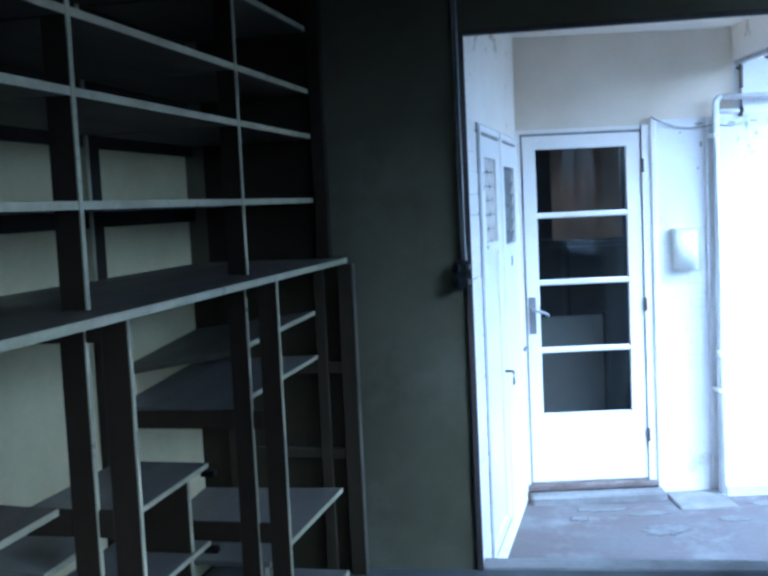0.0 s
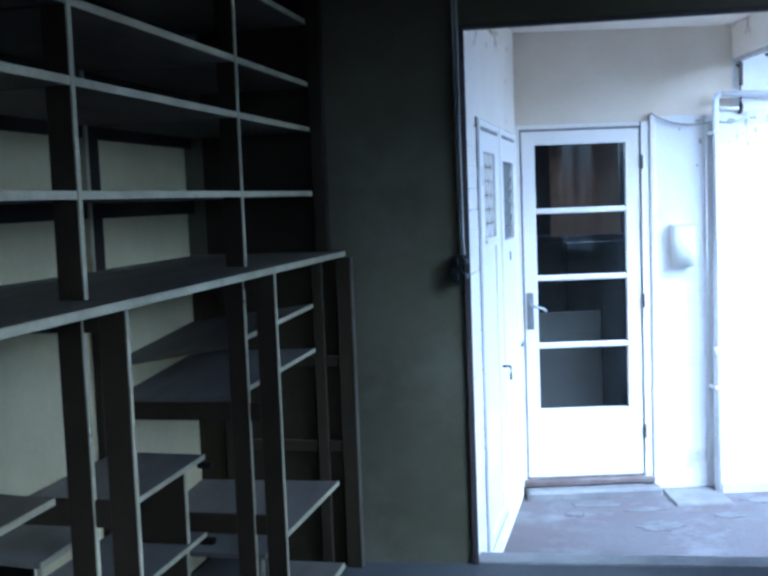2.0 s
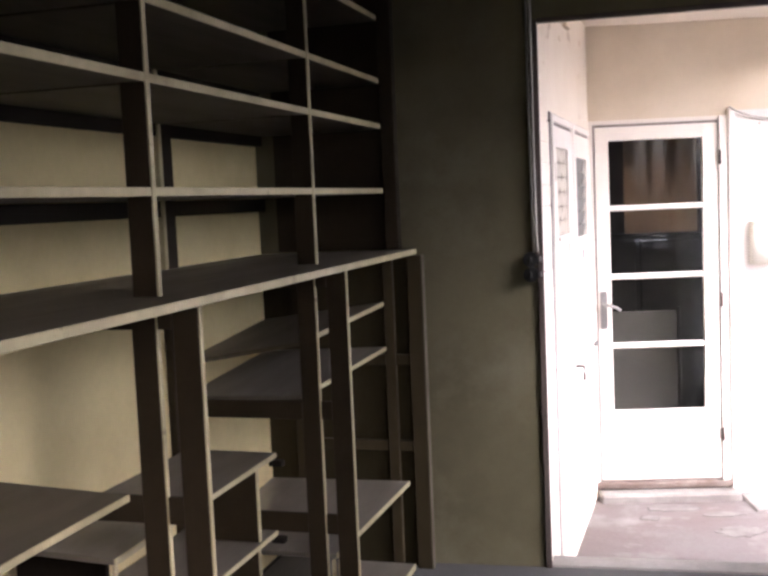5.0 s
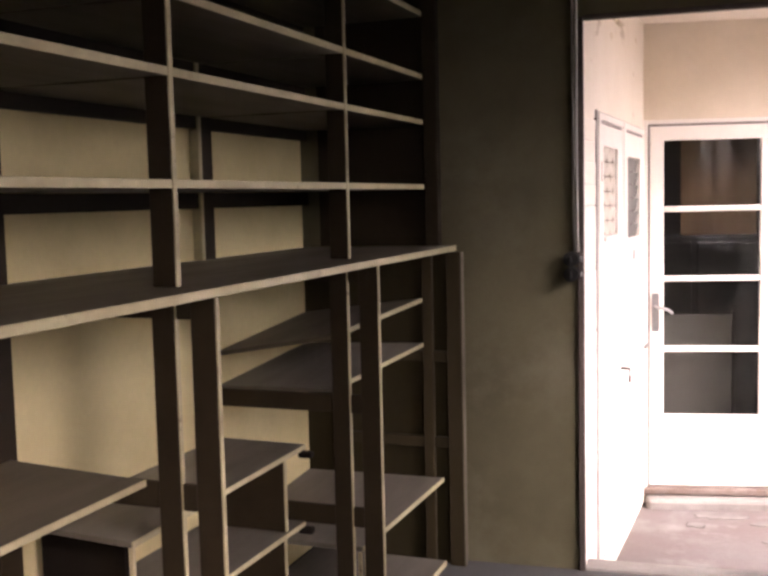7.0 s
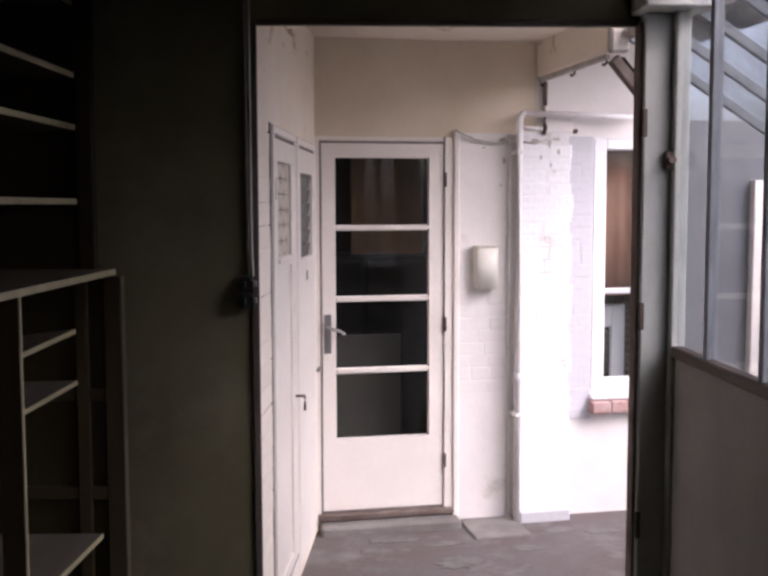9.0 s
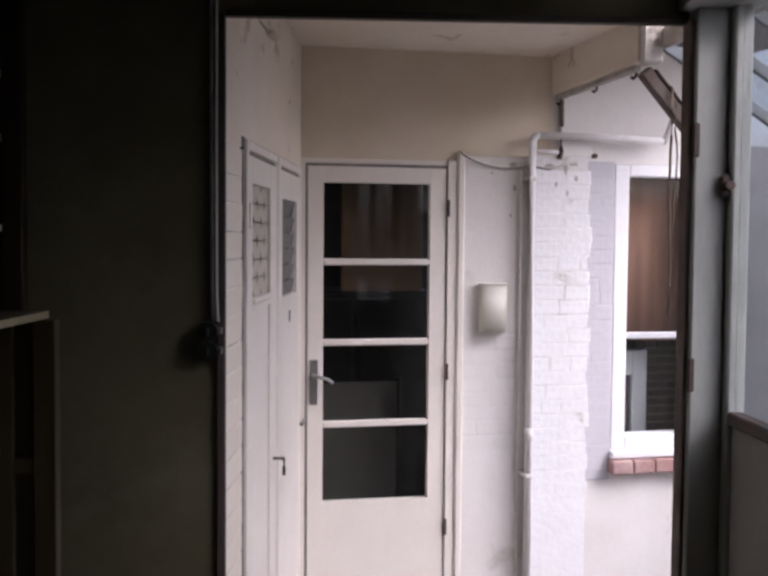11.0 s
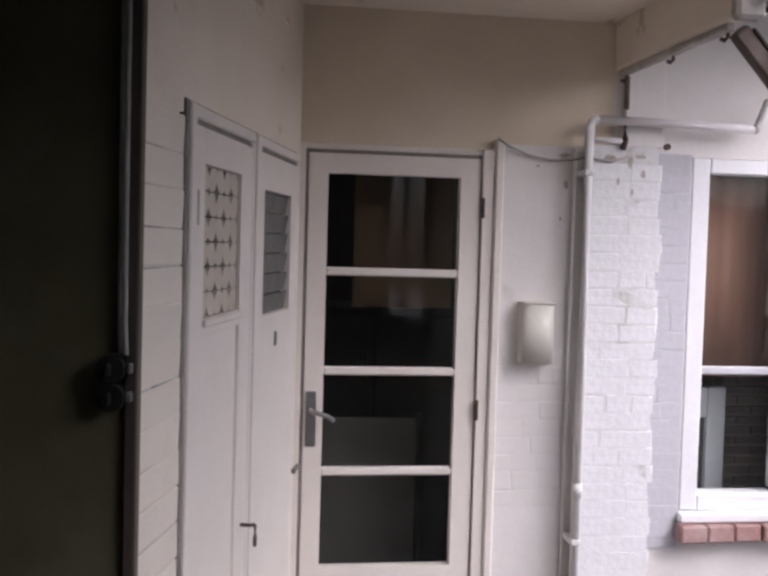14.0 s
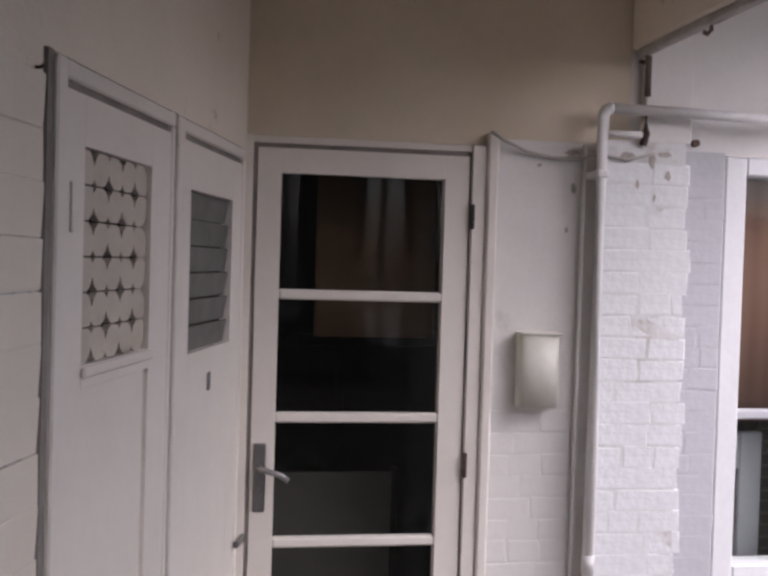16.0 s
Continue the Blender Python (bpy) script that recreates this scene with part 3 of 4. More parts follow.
# worn pale screed left on the porch floor
def screed(u, n, w, d, seed):
    rnd = random.Random(seed)
    bm = bmesh.new()
    k = 22
    rim = [(u + w * math.cos(a) * q, n + d * math.sin(a) * q) for a, q in [(i * math.tau / k, rnd.uniform(0.55, 1)) for i in range(k)]]
    top, low = [bm.verts.new((x, y, -0.0065)) for x, y in rim], [bm.verts.new((x * 1.0, y, -0.0125)) for x, y in rim]
    bm.faces.new(top)
    for i in range(k):
        bm.faces.new((low[i], low[(i + 1) % k], top[(i + 1) % k], top[i]))
    bmesh.ops.recalc_face_normals(bm, faces=bm.faces)
    bmesh.ops.transform(bm, matrix=FAR, verts=bm.verts)
    return bm


for k, row in enumerate(((0.36, -0.24, 0.20, 0.07), (0.60, -0.36, 0.13, 0.06), (1.30, -0.27, 0.13, 0.07), (1.53, -0.33, 0.12, 0.06), (0.62, -0.66, 0.16, 0.10), (0.20, -0.40, 0.07, 0.05), (1.02, -0.52, 0.10, 0.06))):
    part("screed_patch", screed(*row, 60 + k), SCREED, bpy.data.objects["floor_porch"], "pale worn patch of screed")

# window with brick sill
win = thing("window_1", FAR, (2.0, 0, 0.7), "white framed window with a brown blind in the upper part", "window", kind="structure")
part("window_frame", boxes((WU0 + 0.003, 1.668, -0.006, 0.10, 0.716, WZ1 - 0.002), (WU1 - 0.09, WU1 - 0.003, -0.006, 0.10, 0.79, WZ1 - 0.002), (1.668, WU1 - 0.09, -0.006, 0.10, 2.125, WZ1 - 0.002), (1.668, WU1 - 0.09, -0.006, 0.10, 0.715, 0.785), bev=0.006), WINW, win)
part("transom", boxes((1.669, WU1 - 0.091, 0.03, 0.075, 1.285, 1.318), bev=0.005), GREYPL, win)
for z0, z1 in ((0.786, 1.284), (1.319, 2.124)):
    p = part("pane", boxes((1.669, WU1 - 0.091, 0.05, 0.054, z0, z1)), GLASS, win)
    p.visible_shadow = False
part("window_sill", boxes((WU0 - 0.01, WU1, -0.05, 0.10, 0.672, 0.714), bev=0.008), WINW, win)
sill = thing("brick_sill", FAR, (2.0, -0.05, 0.6), "red brick rowlock sill with whitewash drips", "sill")
for i in range(5):
    x = WU0 - 0.015 + i * 0.122
    part("brick", boxes((x, x + 0.114, -0.085 + 0.006 * (i % 3), 0.0, 0.598, 0.668), bev=0.006), REDB, sill)
solid("window_blind", cloth(1.62, 2.10, 1.26, 2.2, 0.16, 1, 0.006), BROWNB, FAR, "rust-brown roller blind behind the upper pane", "blind", base=(2, 0.16, 2.2))
# reflection in the lower pane, built as bricks and a white frame behind the glass
solid("inner_walls", boxes((1.56, 1.60, 0.225, 1.2, 0.3, 2.28), (2.9, 3.0, 0.225, 1.2, 0.3, 2.28), (1.56, 3.0, 1.1, 1.2, 0.3, 2.28), (1.56, 3.0, 0.225, 1.2, 2.2, 2.28), (1.56, 3.0, 0.225, 1.2, 0.25, 0.32)), ROOMW, FAR, "dim walls of the room behind the window", "room", "structure")
inner = thing("reflected_frame", FAR, (1.80, 0.3, 0.35), "white frame with a dark panel, standing for the pane's reflection", "frame")
part("frame", boxes((1.66, 1.70, 0.26, 0.30, 0.35, 1.20), (1.83, 1.92, 0.26, 0.30, 0.35, 1.20), (1.70, 1.83, 0.26, 0.30, 1.06, 1.20), bev=0.005), GREYPL, inner)
part("panel", boxes((1.70, 1.83, 0.285, 0.295, 0.35, 1.06)), GREYC, inner, "dark grey panel")

# Reflected brickwork, modelled as a wall behind the pane.
reflected_wall = thing("reflected_brick", FAR, (2.2, 0.4, 0.33), "dark brown bricks standing for the reflection in the pane", "partition")
part("core", boxes((1.93, 2.55, 0.335, 0.42, 0.33, 1.30)), DRAB, reflected_wall)
for r in range(13):
    for c in range(4):
        x = 1.932 + c * 0.150 - (0.075 if r % 2 else 0)
        part("brick", boxes((max(x, 1.932), x + 0.141, 0.322, 0.336, 0.70 + r * 0.046, 0.70 + r * 0.046 + 0.036), bev=0.002), BRICKD, reflected_wall)

# ---------------------------------------------------------------- left wall: two store doors
def store_door(name, s0, s1, label, joint):
    d = thing(name, LEFT, ((s0 + s1) / 2, 0, 0.06), label, "door", kind="structure")
    part("joint", boxes((s0, s0 + joint, -0.004, 0.06, 0.06, 2.134), (s0 + joint, s1, 0.0, 0.06, 2.128, 2.134)), SOFTGAP, d, "grimy joint round the frame")
    part("door_frame", boxes((s0 + joint, s0 + 0.062, -0.014, 0.06, 0.06, 2.128), (s0 + 0.062, s1, -0.012, 0.06, 2.096, 2.128), (s1 - 0.024, s1 + 0.0, -0.012, 0.06, 0.06, 2.096), bev=0.004), DOORW, d)
    part("head_gap", boxes((s0 + 0.062, s1 - 0.024, -0.002, 0.04, 2.080, 2.096)), SOFTGAP, d, "grimy gap under the head")
    return d


d1 = store_door("door_2", 0.010, 0.708, "narrow white store door with a pierced lattice light", 0.022)
leaf = part("leaf", boxes((0.066, 0.168, -0.008, 0.03, 0.07, 2.080), (0.552, 0.684, -0.008, 0.03, 0.07, 2.080), (0.168, 0.552, -0.008, 0.03, 1.988, 2.080), (0.168, 0.552, -0.008, 0.03, 1.545, 1.588), (0.168, 0.552, 0.002, 0.03, 0.20, 1.545), (0.168, 0.552, -0.008, 0.03, 0.07, 0.20), bev=0.0008), DOORW, d1)
part("ledge", boxes((0.160, 0.560, -0.020, -0.0085, 1.566, 1.586), bev=0.004), DOORW, leaf, "narrow ledge under the lattice")
# Sheet in the shade colour makes the lattice holes read dark.
part("backing", boxes((0.168, 0.552, 0.024, 0.030, 1.588, 1.988)), SHADE, leaf, "backing sheet coloured as the shade behind the holes")
# pierced lattice: ivory tiles whose cut corners leave large and small diamonds in turn
cols, rows_ = 5, 6
cw, rh = 0.384 / cols, 0.40 / rows_


def hole(i, j):
    return (0.34, 0.40) if (i + j) % 2 else (0.17, 0.17)


for i in range(cols):
    for j in range(rows_):
        cx, cz = 0.168 + (i + 0.5) * cw, 1.588 + (j + 0.5) * rh
        ring = []
        for sx, sz, ci, cj in ((1, 1, i + 1, j + 1), (-1, 1, i, j + 1), (-1, -1, i, j), (1, -1, i + 1, j)):
            hx, hz = hole(ci, cj)
            arc_ = [(0.5, 0.475 - hz), (0.5 - hx * 0.32, 0.475 - hz * 0.42), (0.5 - hx, 0.475)]
            arc_ = [(sx * x, sz * z) for x, z in arc_]
            ring += arc_ if sx * sz > 0 else arc_[::-1]
        bm = bmesh.new()
        f_ = [bm.verts.new((cx + x * cw, 0.004, cz + z * rh)) for x, z in ring]
        b_ = [bm.verts.new((cx + x * cw, 0.018, cz + z * rh)) for x, z in ring]
        n = len(ring)
        for k in range(n):
            bm.faces.new((f_[k], f_[(k + 1) % n], b_[(k + 1) % n], b_[k]))
        bm.faces.new(f_)
        bmesh.ops.recalc_face_normals(bm, faces=bm.faces)
        part("lattice_piece", bm, LATT, leaf)
part("bottom_joint", boxes((0.066, 0.684, -0.0095, -0.0085, 0.140, 0.151)), SOFTGAP, leaf, "grimy joint above the foot board")
part("pull_handle", tube([(0.620, -0.010, 0.925), (0.620, -0.040, 0.925), (0.638, -0.048, 0.922), (0.655, -0.048, 0.912), (0.658, -0.048, 0.88), (0.654, -0.048, 0.85)], 0.006, 8), IRON, leaf, "bent iron handle")
part("bolt", boxes((0.10, 0.112, -0.014, -0.008, 1.83, 1.92), bev=0.002), DOORW, leaf, "slim painted bolt")

d2 = store_door("door_3", 0.724, 1.440, "narrow white store door with a grey louvred light", 0.010)
leaf = part("leaf", boxes((0.788, 0.864, -0.008, 0.03, 0.07, 2.080), (1.306, 1.415, -0.008, 0.03, 0.07, 2.080), (0.864, 1.306, -0.008, 0.03, 1.962, 2.080), (0.864, 1.306, -0.008, 0.03, 0.07, 1.548), bev=0.0008), DOORW, d2)
# Sheet in the shade colour darkens the gaps between the slats.
part("backing", boxes((0.864, 1.306, 0.026, 0.030, 1.548, 1.962)), SHADE, leaf, "backing sheet coloured as the shade behind the slats")
for i in range(6):
    z = 1.548 + 0.069 * i
    bm = boxes((0.866, 1.304, -0.004, 0.004, 0.0, 0.066))
    bmesh.ops.transform(bm, matrix=Matrix.Translation((0, 0.018, z)) @ Euler((radians(10), 0, 0)).to_matrix().to_4x4(), verts=bm.verts)
    part("slat", bm, LOUVRE, leaf)
part("side_joint", boxes((0.740, 0.750, -0.0135, -0.0125, 0.06, 0.150)), SOFTGAP, d2, "grimy crack at the foot of the frame")
part("keyhole_plate", boxes((1.055, 1.085, -0.012, -0.008, 1.432, 1.482), bev=0.003), LOUVRE, leaf, "dark keyhole plate")
part("latch", boxes((1.40, 1.50, -0.03, -0.014, 0.905, 0.925), bev=0.004), LOUVRE, d2, "dark sliding latch")
# head boards above the doors and old plaster scar
solid("plaster_scar", boxes((0.50, 0.62, -0.03, -0.001, 2.565, 2.585), (0.30, 0.50, -0.010, -0.001, 2.572, 2.582), bev=0.006), PLASTER, LEFT, "broken plaster lip high on the side wall", "plaster", base=(0.5, 0, 2.57))

solid("wall_nail", tube([(-0.03, 0.004, 2.092), (-0.03, -0.010, 2.092), (-0.032, -0.014, 2.096)], 0.003, 6), IRON, LEFT, "rusty nail in the boarding beside the store door", "nail", base=(-0.03, 0, 2.092))

# ---------------------------------------------------------------- storeroom shell
solid("wall_dark", boxes((-1.7, -0.189, 4.172, 4.206, 0.0, 3.2), (-0.189, 1.204, 4.172, 4.206, 2.455, 3.2), (1.344, 2.0, 4.172, 4.206, 2.70, 3.2)), DARKW, ROOM, "dark grey-green boarded wall with a wide opening", "wall", "structure")
solid("wall_shelf_side", boxes((-0.72, -0.562, -4.6, 1.93, -0.1, 3.2)), CREAM, SHELF, "cream distempered wall behind the shelves", "wall", "structure")
solid("wall_back", boxes((-2.0, 1.6, -2.2, -2.0, 0.0, 3.2)), ROOMW, ROOM, "dull painted back wall of the storeroom", "wall", "structure")
solid("ceiling_room", boxes((-2.0, 1.5, -2.2, 4.172, 2.95, 3.05)), DARKW, ROOM, "dark painted ceiling of the storeroom", "ceiling", "structure")
# Gap from y 0.06 to 1.16 is an added, unseen opening for light.
solid("wall_right", boxes((1.31, 1.37, -2.0, 0.06, 0.0, 2.95), (1.31, 1.37, 0.06, 1.16, 0.0, 1.295), (1.31, 1.37, 0.06, 1.16, 2.64, 2.95), (1.31, 1.37, 1.16, 2.84, 0.0, 2.95), (1.31, 1.37, 2.84, 4.168, 2.70, 2.95)), PANELG, ROOM, "grey boarded side wall of the storeroom", "wall", "structure")
solid("jamb_trim", boxes((-0.212, -0.186, 4.158, 4.171, ROOM_Z, 2.466), bev=0.003), JAMBW, ROOM, "brown timber edge strip of the opening", "trim", "structure")
solid("lintel_trim", boxes((-0.186, 1.20, 4.160, 4.171, 2.452, 2.472), bev=0.003), JAMBW, ROOM, "brown timber strip under the lintel", "trim", "structure")
post = thing("opening_post", ROOM, (1.27, 4.15, ROOM_Z), "chipped grey-green painted post of the wide opening", "post")
part("post", boxes((1.204, 1.342, 4.10, 4.206, 0.0, 2.49), bev=0.006), POSTG, post)
part("cap", boxes((1.17, 1.40, 3.98, 4.22, 2.49, 2.56), bev=0.006), POSTG, post)
part("rebate", boxes((1.192, 1.2035, 4.12, 4.19, ROOM_Z, 2.46), bev=0.003), SILLW, post, "brown worn rebate")
for z in (0.62, 1.40, 2.10):
    part("hinge", boxes((1.197, 1.216, 4.088, 4.099, z - 0.05, z + 0.05), bev=0.003), IRON, post, "rusty hinge leaf")

latch = part("latch", boxes((1.276, 1.316, 4.072, 4.0985, 1.93, 2.00), bev=0.008), IRON, post, "dark iron latch")
part("knob", tube([(1.296, 4.073, 1.965), (1.296, 4.045, 1.965)], 0.014, 10), IRON, latch)

# glazed side screen
scr = thing("glazed_screen", ROOM, (1.33, 2.3, ROOM_Z), "grey-green glazed timber screen with boarded lower part", "screen", kind="structure")
part("bottom_rail", boxes((1.305, 1.355, 2.84, 4.06, 1.255, 1.295), bev=0.006), IRON, scr, "dark weathered rail")
part("top_rail", boxes((1.305, 1.365, 2.84, 4.16, 2.64, 2.70), bev=0.006), POSTG, scr)
ys = [4.06, 3.74, 3.30, 2.86]
part("stile", boxes((1.305, 1.360, 4.06, 4.0995, 0.0, 2.64), bev=0.006), POSTG, scr)
for y in ys[1:]:
    part("mullion", boxes((1.312, 1.350, y - 0.014, y + 0.014, 1.295, 2.64), bev=0.004), MULL, scr)
# Unseen extra glazing, added to let daylight onto the near shelves.
for y in (0.61,):
    part("mullion", boxes((1.312, 1.350, y - 0.014, y + 0.014, 1.295, 2.64), bev=0.004), MULL, scr)
for a, b in [*zip(ys, ys[1:]), (1.174, 0.61), (0.61, 0.046)]:
    p = part("pane", boxes((1.329, 1.333, b + 0.014, a - (0.0 if a > 4 else 0.014), 1.295, 2.64)), GLASSD, scr)
    p.visible_shadow = False
for a, b in ((4.06, 2.84),):
    part("panel", boxes((1.322, 1.345, b, a, ROOM_Z, 1.255), bev=0.004), PANELG, scr)

# switch and cable on the dark wall
sw = thing("switch", ROOM, (-0.235, 4.13, 1.43), "two black bakelite switches one above the other", "switch")
for z in (1.522, 1.462):
    part("body", tube([(-0.236, 4.171, z), (-0.236, 4.142, z), (-0.236, 4.130, z)], 0.030, 16), BAKE, sw)
    part("lever", boxes((-0.240, -0.232, 4.110, 4.130, z - 0.012, z + 0.012), bev=0.003), BAKE, sw)
for z in (1.524, 1.464):
    part("terminal", boxes((-0.2045, -0.193, 4.136, 4.157, z - 0.012, z + 0.010), bev=0.003), LOUVRE, sw, "grey worn terminal cover")
bm = tube([(-0.208, 4.150, 1.55), (-0.2115, 4.150, 1.62), (-0.213, 4.150, 2.1), (-0.212, 4.150, 2.47), (-0.214, 4.150, 2.94)], 0.006, 8)
solid("switch_cable", bm, CABLE, ROOM, "grey cable running up from the switches", "cable", group="switch cables", base=(-0.21, 4.15, 1.55))
bm = tube([(-0.222, 4.164, 1.55), (-0.2255, 4.164, 1.62), (-0.228, 4.164, 2.1), (-0.229, 4.164, 2.94)], 0.005, 8)
solid("switch_cable", bm, CABLE, ROOM, "grey cable running up from the switches", "cable", group="switch cables", base=(-0.22, 4.164, 1.55))

# ---------------------------------------------------------------- shelving
END = 1.885
shelving = thing("shelving", SHELF, (-0.2, 0.5, ROOM_Z), "tall empty shelving, sides darkened for shade, front edges paled for light", "shelving")


def board(name, x0, x1, y0, y1, ztop, th, edge=True):
    b = part(name, boxes((x0, x1 - (0.006 if edge else 0), y0, y1, ztop - th, ztop), bev=0.002), LOWB if name == "low_shelf" else BOARD, shelving)
    if edge:
        part("edge_strip", boxes((x1 - 0.0055, x1, y0, y1, ztop - th - 0.001, ztop + 0.001), bev=0.001), EDGE, b, "edge strip paled as the lit front")
    return b


# Side in the shade-dark wood, front strip in the paler lit colour.
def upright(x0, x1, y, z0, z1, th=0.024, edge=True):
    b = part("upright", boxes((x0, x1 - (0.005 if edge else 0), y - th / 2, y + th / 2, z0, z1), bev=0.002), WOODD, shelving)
    if edge:
        part("edge_strip", boxes((x1 - 0.0045, x1, y - th / 2, y + th / 2, z0, z1), bev=0.001), EDGE, b, "edge strip paled as the lit front")
    return b


def plank(name, front, back, y0, y1, th, material, edge=True):
    """A loose board: front and back are (x, z) at the near end and at the far end, so that it may lie askew or sag back."""
    def prism(xa, xb, za, zb, low, high):
        bm = bmesh.new()
        ring = []
        for y, e in ((y0, 0), (y1, 1)):
            ring.append([bm.verts.new((x, y, z)) for x, z in ((xa[e], za[e] - low), (xb[e], zb[e] - low), (xb[e], zb[e] + high), (xa[e], za[e] + high))])
        a, b = ring
        for k in range(4):
            bm.faces.new((a[k], a[(k + 1) % 4], b[(k + 1) % 4], b[k]))
        bm.faces.new(a[::-1])
        bm.faces.new(b)
        bmesh.ops.recalc_face_normals(bm, faces=bm.faces)
        bmesh.ops.bevel(bm, geom=bm.edges[:], offset=0.0015, segments=1, affect="EDGES")
        return bm
    fx, fz = [p[0] for p in front], [p[1] for p in front]
    bx, bz = [p[0] for p in back], [p[1] for p in back]
    b = part(name, prism(bx, [x - 0.006 for x in fx] if edge else fx, bz, fz, th, 0.0), material, shelving)
    if edge:
        part("edge_strip", prism([x - 0.0055 for x in fx], fx, fz, fz, th + 0.001, 0.001), EDGE, b, "edge strip paled as the lit front")
    return b


# worktop and upper part
CT = 1.577
plank("worktop", ((0.100, CT), (0.124, CT + 0.004)), ((-0.561, CT), (-0.561, CT)), -2.6, END, 0.020, BOARD)
UP = (-2.10, -1.05, 0.0, 1.05)
for y in UP:
    upright(-0.066, 0.002, y, CT + 0.003, 2.90, th=0.018)
for y0, y1 in zip(UP, (*UP[1:], END)):
    for z in (1.832, 2.092, 2.274, 2.525, 2.80):
        board("shelf", -0.531, 0.0, y0 + 0.0095, y1 - (0.0095 if y1 < END else 0.0), z, 0.019)
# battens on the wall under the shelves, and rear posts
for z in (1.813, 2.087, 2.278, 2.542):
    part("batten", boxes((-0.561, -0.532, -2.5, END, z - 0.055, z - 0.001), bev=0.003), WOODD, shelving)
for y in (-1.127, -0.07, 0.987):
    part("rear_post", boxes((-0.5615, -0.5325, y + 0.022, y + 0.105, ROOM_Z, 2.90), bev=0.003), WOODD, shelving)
    part("rear_post", boxes((-0.5615, -0.524, y, y + 0.0215, CT + 0.001, 2.90), bev=0.003), EDGE, shelving, "pale rear post")

# lower part: ladder uprights with deep rails
ZL = CT - 0.021
for y, mid in ((-1.05, (1.03, 1.095)), (0.022, (1.030, 1.097)), (1.086, (1.048, 1.111))):
    upright(0.018, 0.09, y, ROOM_Z, ZL, th=0.0145)
    upright(-0.090, -0.022, y, ROOM_Z, ZL, th=0.0145)
    for z0, z1 in ((0.648, 0.718), mid, (1.500, ZL - 0.001)):
        part("rail", boxes((-0.55, -0.0905, y - 0.0068, y + 0.0068, z0, z1), bev=0.002), WOODD, shelving)
        part("rail", boxes((-0.0215, 0.0175, y - 0.0068, y + 0.0068, z0, z1), bev=0.002), WOODD, shelving)
# boards laid between the ladders at uneven heights, some askew
plank("low_shelf", ((-0.118, 1.102), (-0.118, 1.102)), ((-0.53, 1.122), (-0.53, 1.122)), -1.035, 0.006, 0.0155, BOARD)
plank("low_shelf", ((-0.188, 0.926), (-0.190, 0.931)), ((-0.53, 0.943), (-0.53, 0.934)), 0.036, 1.070, 0.0155, LOWB)
plank("low_shelf", ((-0.190, 0.668), (-0.190, 0.662)), ((-0.53, 0.668), (-0.53, 0.662)), 0.036, 1.050, 0.0155, LOWB)
plank("low_shelf", ((-0.090, 1.314), (-0.014, 1.368)), ((-0.55, 1.240), (-0.55, 1.300)), 1.099, 1.850, 0.0165, BOARD)
plank("low_shelf", ((-0.093, 1.128), (-0.012, 1.182)), ((-0.55, 1.116), (-0.55, 1.168)), 1.099, 1.850, 0.0155, LOWB)
plank("low_shelf", ((0.006, 0.573), (0.067, 0.620)), ((-0.55, 0.567), (-0.55, 0.612)), 1.100, 1.850, 0.018, LOWB)
board("low_shelf", -0.44, 0.088, -1.03, -0.01, 0.60, 0.024)
board("low_shelf", -0.44, 0.130, 1.105, 1.66, 0.34, 0.022)
board("low_shelf", -0.44, -0.15, 0.04, 1.05, 0.34, 0.022)
for y, z0, z1 in ((0.915, 0.664, 0.910), (0.905, 0.342, 0.640), (-0.30, ROOM_Z, 0.575)):
    d = part("divider", boxes((-0.43, -0.2045, y, y + 0.018, z0, z1), bev=0.002), WOODD, shelving)
    part("edge_strip", boxes((-0.204, -0.1995, y, y + 0.018, z0, z1), bev=0.001), EDGE, d, "edge strip paled as the lit front")
# Added sheet that stands for the darkness inside the compartment.
part("back_board", boxes((-0.53, -0.26, 0.10, 0.118, 0.342, 0.905), bev=0.002), BLACKW, shelving, "near-black board added to keep the compartment dark")
part("cleat", boxes((-0.205, -0.191, 0.040, 0.052, 0.670, 0.908), bev=0.002), EDGE, shelving, "pale upright cleat")
for y, z in ((1.052, 0.885), (1.040, 0.618)):
    part("bracket", boxes((-0.215, -0.165, y, y + 0.030, z, z + 0.022), bev=0.003), BLACKW, shelving, "dark iron shelf bracket")
part("bracket", tube([(-0.192, 0.50, 0.909), (-0.192, 0.50, 0.872), (-0.192, 0.488, 0.862)], 0.005, 8), EDGE, shelving, "small pale hook")
for x in (-0.012, 0.012):
    part("cleat", boxes((x - 0.006, x + 0.006, 1.101, 1.116, 0.345, 0.549), bev=0.002), EDGE, shelving, "pale upright cleat")
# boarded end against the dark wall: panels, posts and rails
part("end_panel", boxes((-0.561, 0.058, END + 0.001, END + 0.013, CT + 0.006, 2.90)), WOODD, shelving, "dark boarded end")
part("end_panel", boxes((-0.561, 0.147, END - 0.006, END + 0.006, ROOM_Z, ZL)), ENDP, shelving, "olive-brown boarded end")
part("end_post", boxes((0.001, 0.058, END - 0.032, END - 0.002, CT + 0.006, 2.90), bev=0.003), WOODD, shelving)
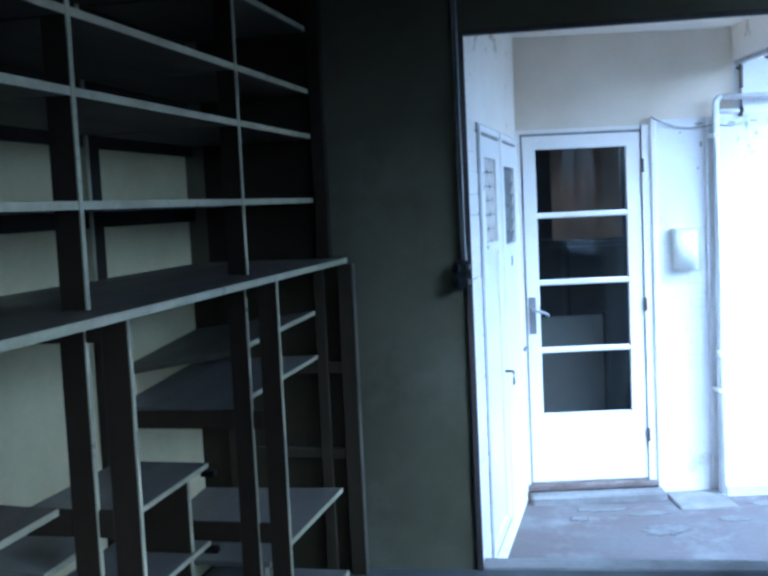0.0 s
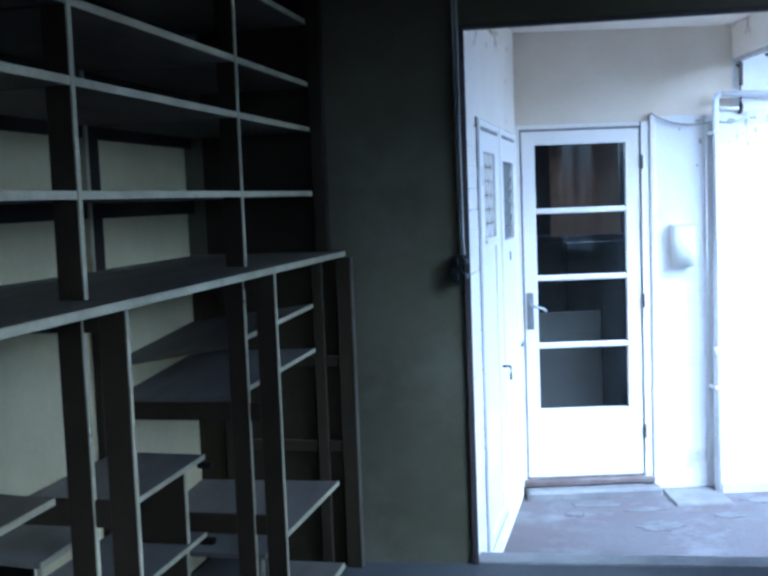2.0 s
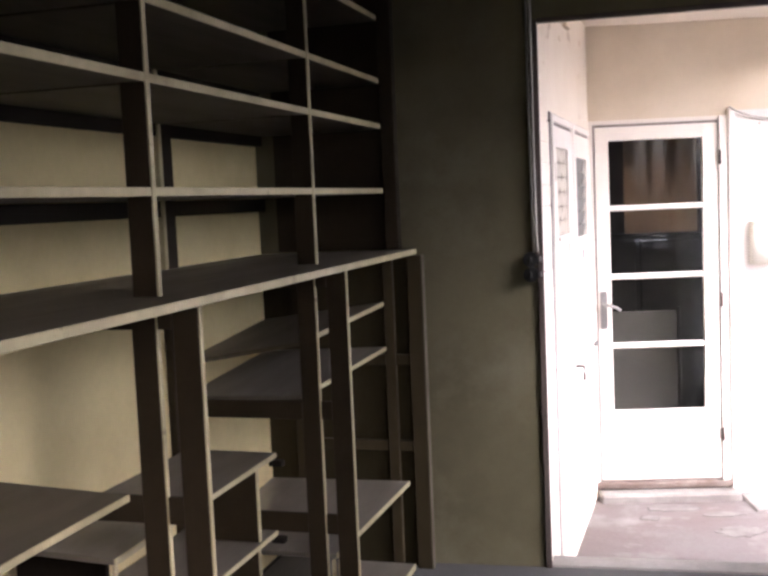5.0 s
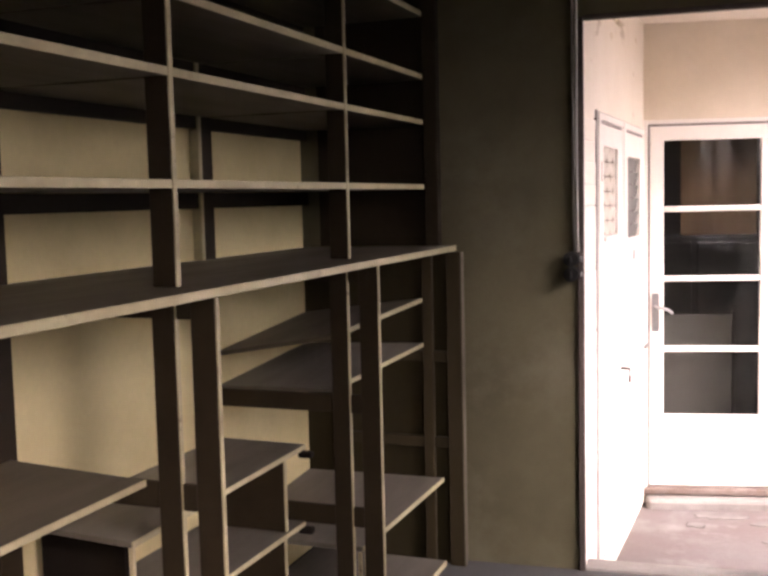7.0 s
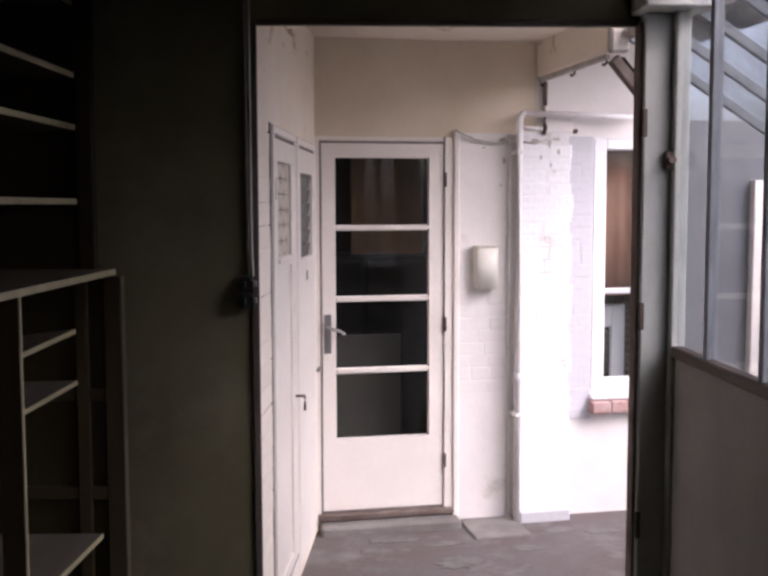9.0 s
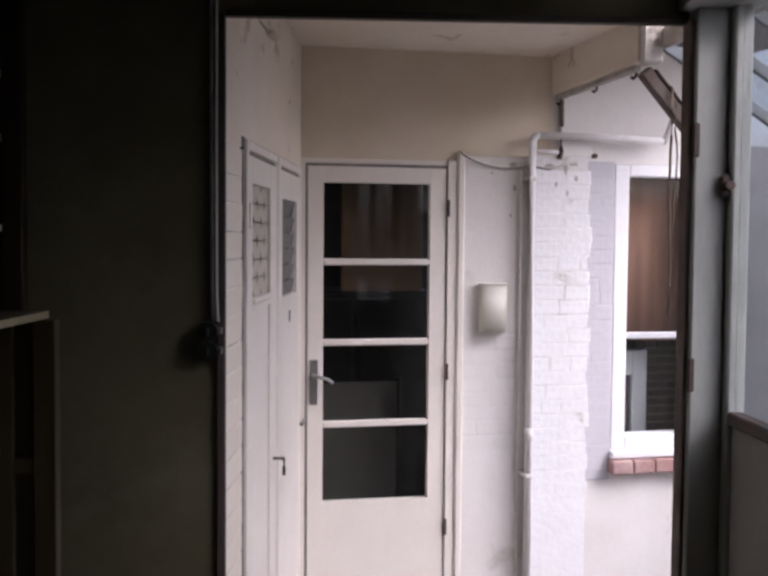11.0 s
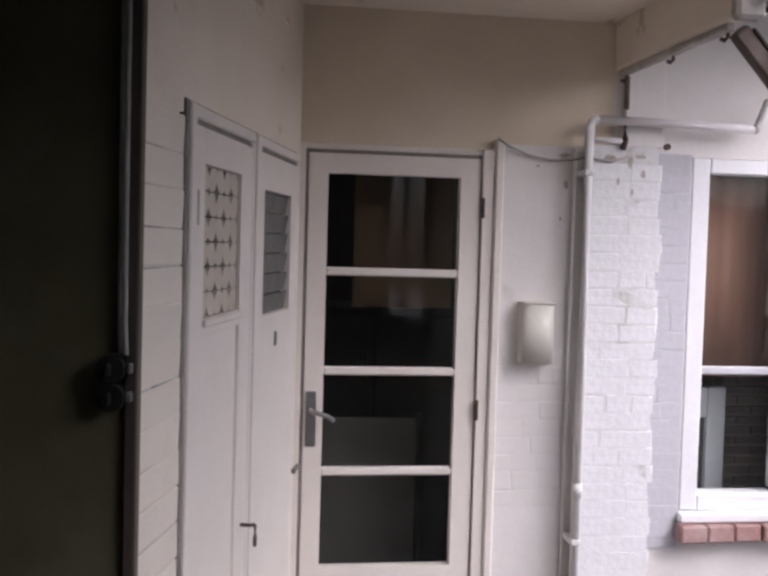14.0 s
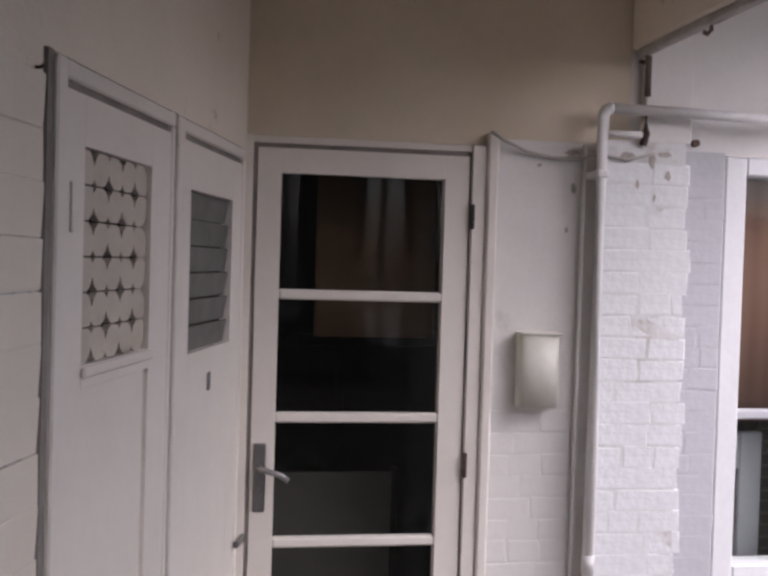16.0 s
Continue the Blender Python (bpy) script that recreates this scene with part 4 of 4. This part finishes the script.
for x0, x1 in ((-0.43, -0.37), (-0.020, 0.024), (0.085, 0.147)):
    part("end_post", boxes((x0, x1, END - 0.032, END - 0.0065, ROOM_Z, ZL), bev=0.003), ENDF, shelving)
part("edge_strip", boxes((0.1475, 0.152, END - 0.033, END + 0.006, ROOM_Z, ZL), bev=0.001), BOARD, shelving, "brown edge strip")
for z in (0.742, 1.102):
    for x0, x1 in ((-0.3695, -0.0205), (0.0245, 0.0845)):
        part("end_rail", boxes((x0, x1, END - 0.028, END - 0.0065, z, z + 0.046), bev=0.003), ENDF, shelving)

# ---------------------------------------------------------------- yard beyond the screen and the open side
solid("yard_wall", boxes((4.2, 4.5, -3.0, 12.0, -0.1, 2.1)), RENDERG, ROOM, "weathered pale rendered yard wall", "wall", "structure")
bm = boxes((4.1, 4.56, -3.0, 12.0, 2.1, 2.16), bev=0.01)
solid("wall_coping", bm, CONC, ROOM, "pale concrete coping on the yard wall", "coping", base=(4.3, 4, 2.1))

# ---------------------------------------------------------------- bricks of the painted walls
def brick_mesh(name, w, h, d, seed, soft, paint):
    """A worn brick under many coats of paint: edges slightly out of true, one corner chipped now and then."""
    rnd = random.Random(seed)
    bm = box(bmesh.new(), 0, w, -d, 0, 0, h, bev=soft)
    for v in bm.verts:
        v.co += Vector((rnd.uniform(-0.006, 0.006), rnd.uniform(-0.0006, 0.0006), rnd.uniform(-0.004, 0.004)))
    return mesh_of(name, bm, paint)


BRICKS = {}


def lay(parent, u0, u1, z0, z1, y, course, lengths, seed, ragged=0.0, gap=0.004, soft=0.002, uneven=0.0007, paint=BRICKW):
    """Courses of bricks on a wall, stretchers and headers in no strict bond."""
    rnd = random.Random(seed)
    z = z0
    while z + course <= z1 + 0.001:
        x = u0 - rnd.uniform(0, lengths[0] * 0.65)
        end = u1 + rnd.uniform(-ragged, ragged)
        while x < end - 0.02:
            length = rnd.choice(lengths)
            a, b = max(x, u0), min(x + length - gap, end)
            if end - b < 0.035:
                b = end
            if b - a > 0.03:
                key = (round(b - a, 2), course, rnd.randrange(4), gap, paint.name)
                if key not in BRICKS:
                    BRICKS[key] = brick_mesh("brick", key[0], course - gap * (0.1 if key[2] < 2 else 1), 0.012, len(BRICKS) + 7, soft, paint)
                ob = new("brick", BRICKS[key])
                ob.parent = parent
                ob.location = Vector((a, y + rnd.uniform(-uneven, uneven), z + rnd.uniform(-0.0015, 0.0015))) - OFF[parent.name]
            x = max(x + length, b + gap)
        z += course


bond = (0.225, 0.225, 0.215, 0.112)
lay(bpy.data.objects["wall_far_brick"], 0.785, 1.145, 0.74, 1.33, 0.0139, 0.072, bond, 3, uneven=0.0005, paint=WHITE)
# Bricks of the recessed strip, in the shadow-greyed copy of the paint.
lay(bpy.data.objects["wall_far_brick"], 1.43, 1.583, 0.60, 2.17, -0.0015, 0.072, bond, 12, uneven=0.0005, paint=BRICKG)
lay(bpy.data.objects["pilaster"], 1.125, 1.425, 0.492, 2.20, -0.0634, 0.072, bond, 5, ragged=0.014)
lay(bpy.data.objects["wall_left_cladding"], -0.281, 0.004, 0.03, 2.09, 0.011, 0.0895, (0.95, 0.95), 8, gap=0.0035, soft=0.003, paint=CLADW)
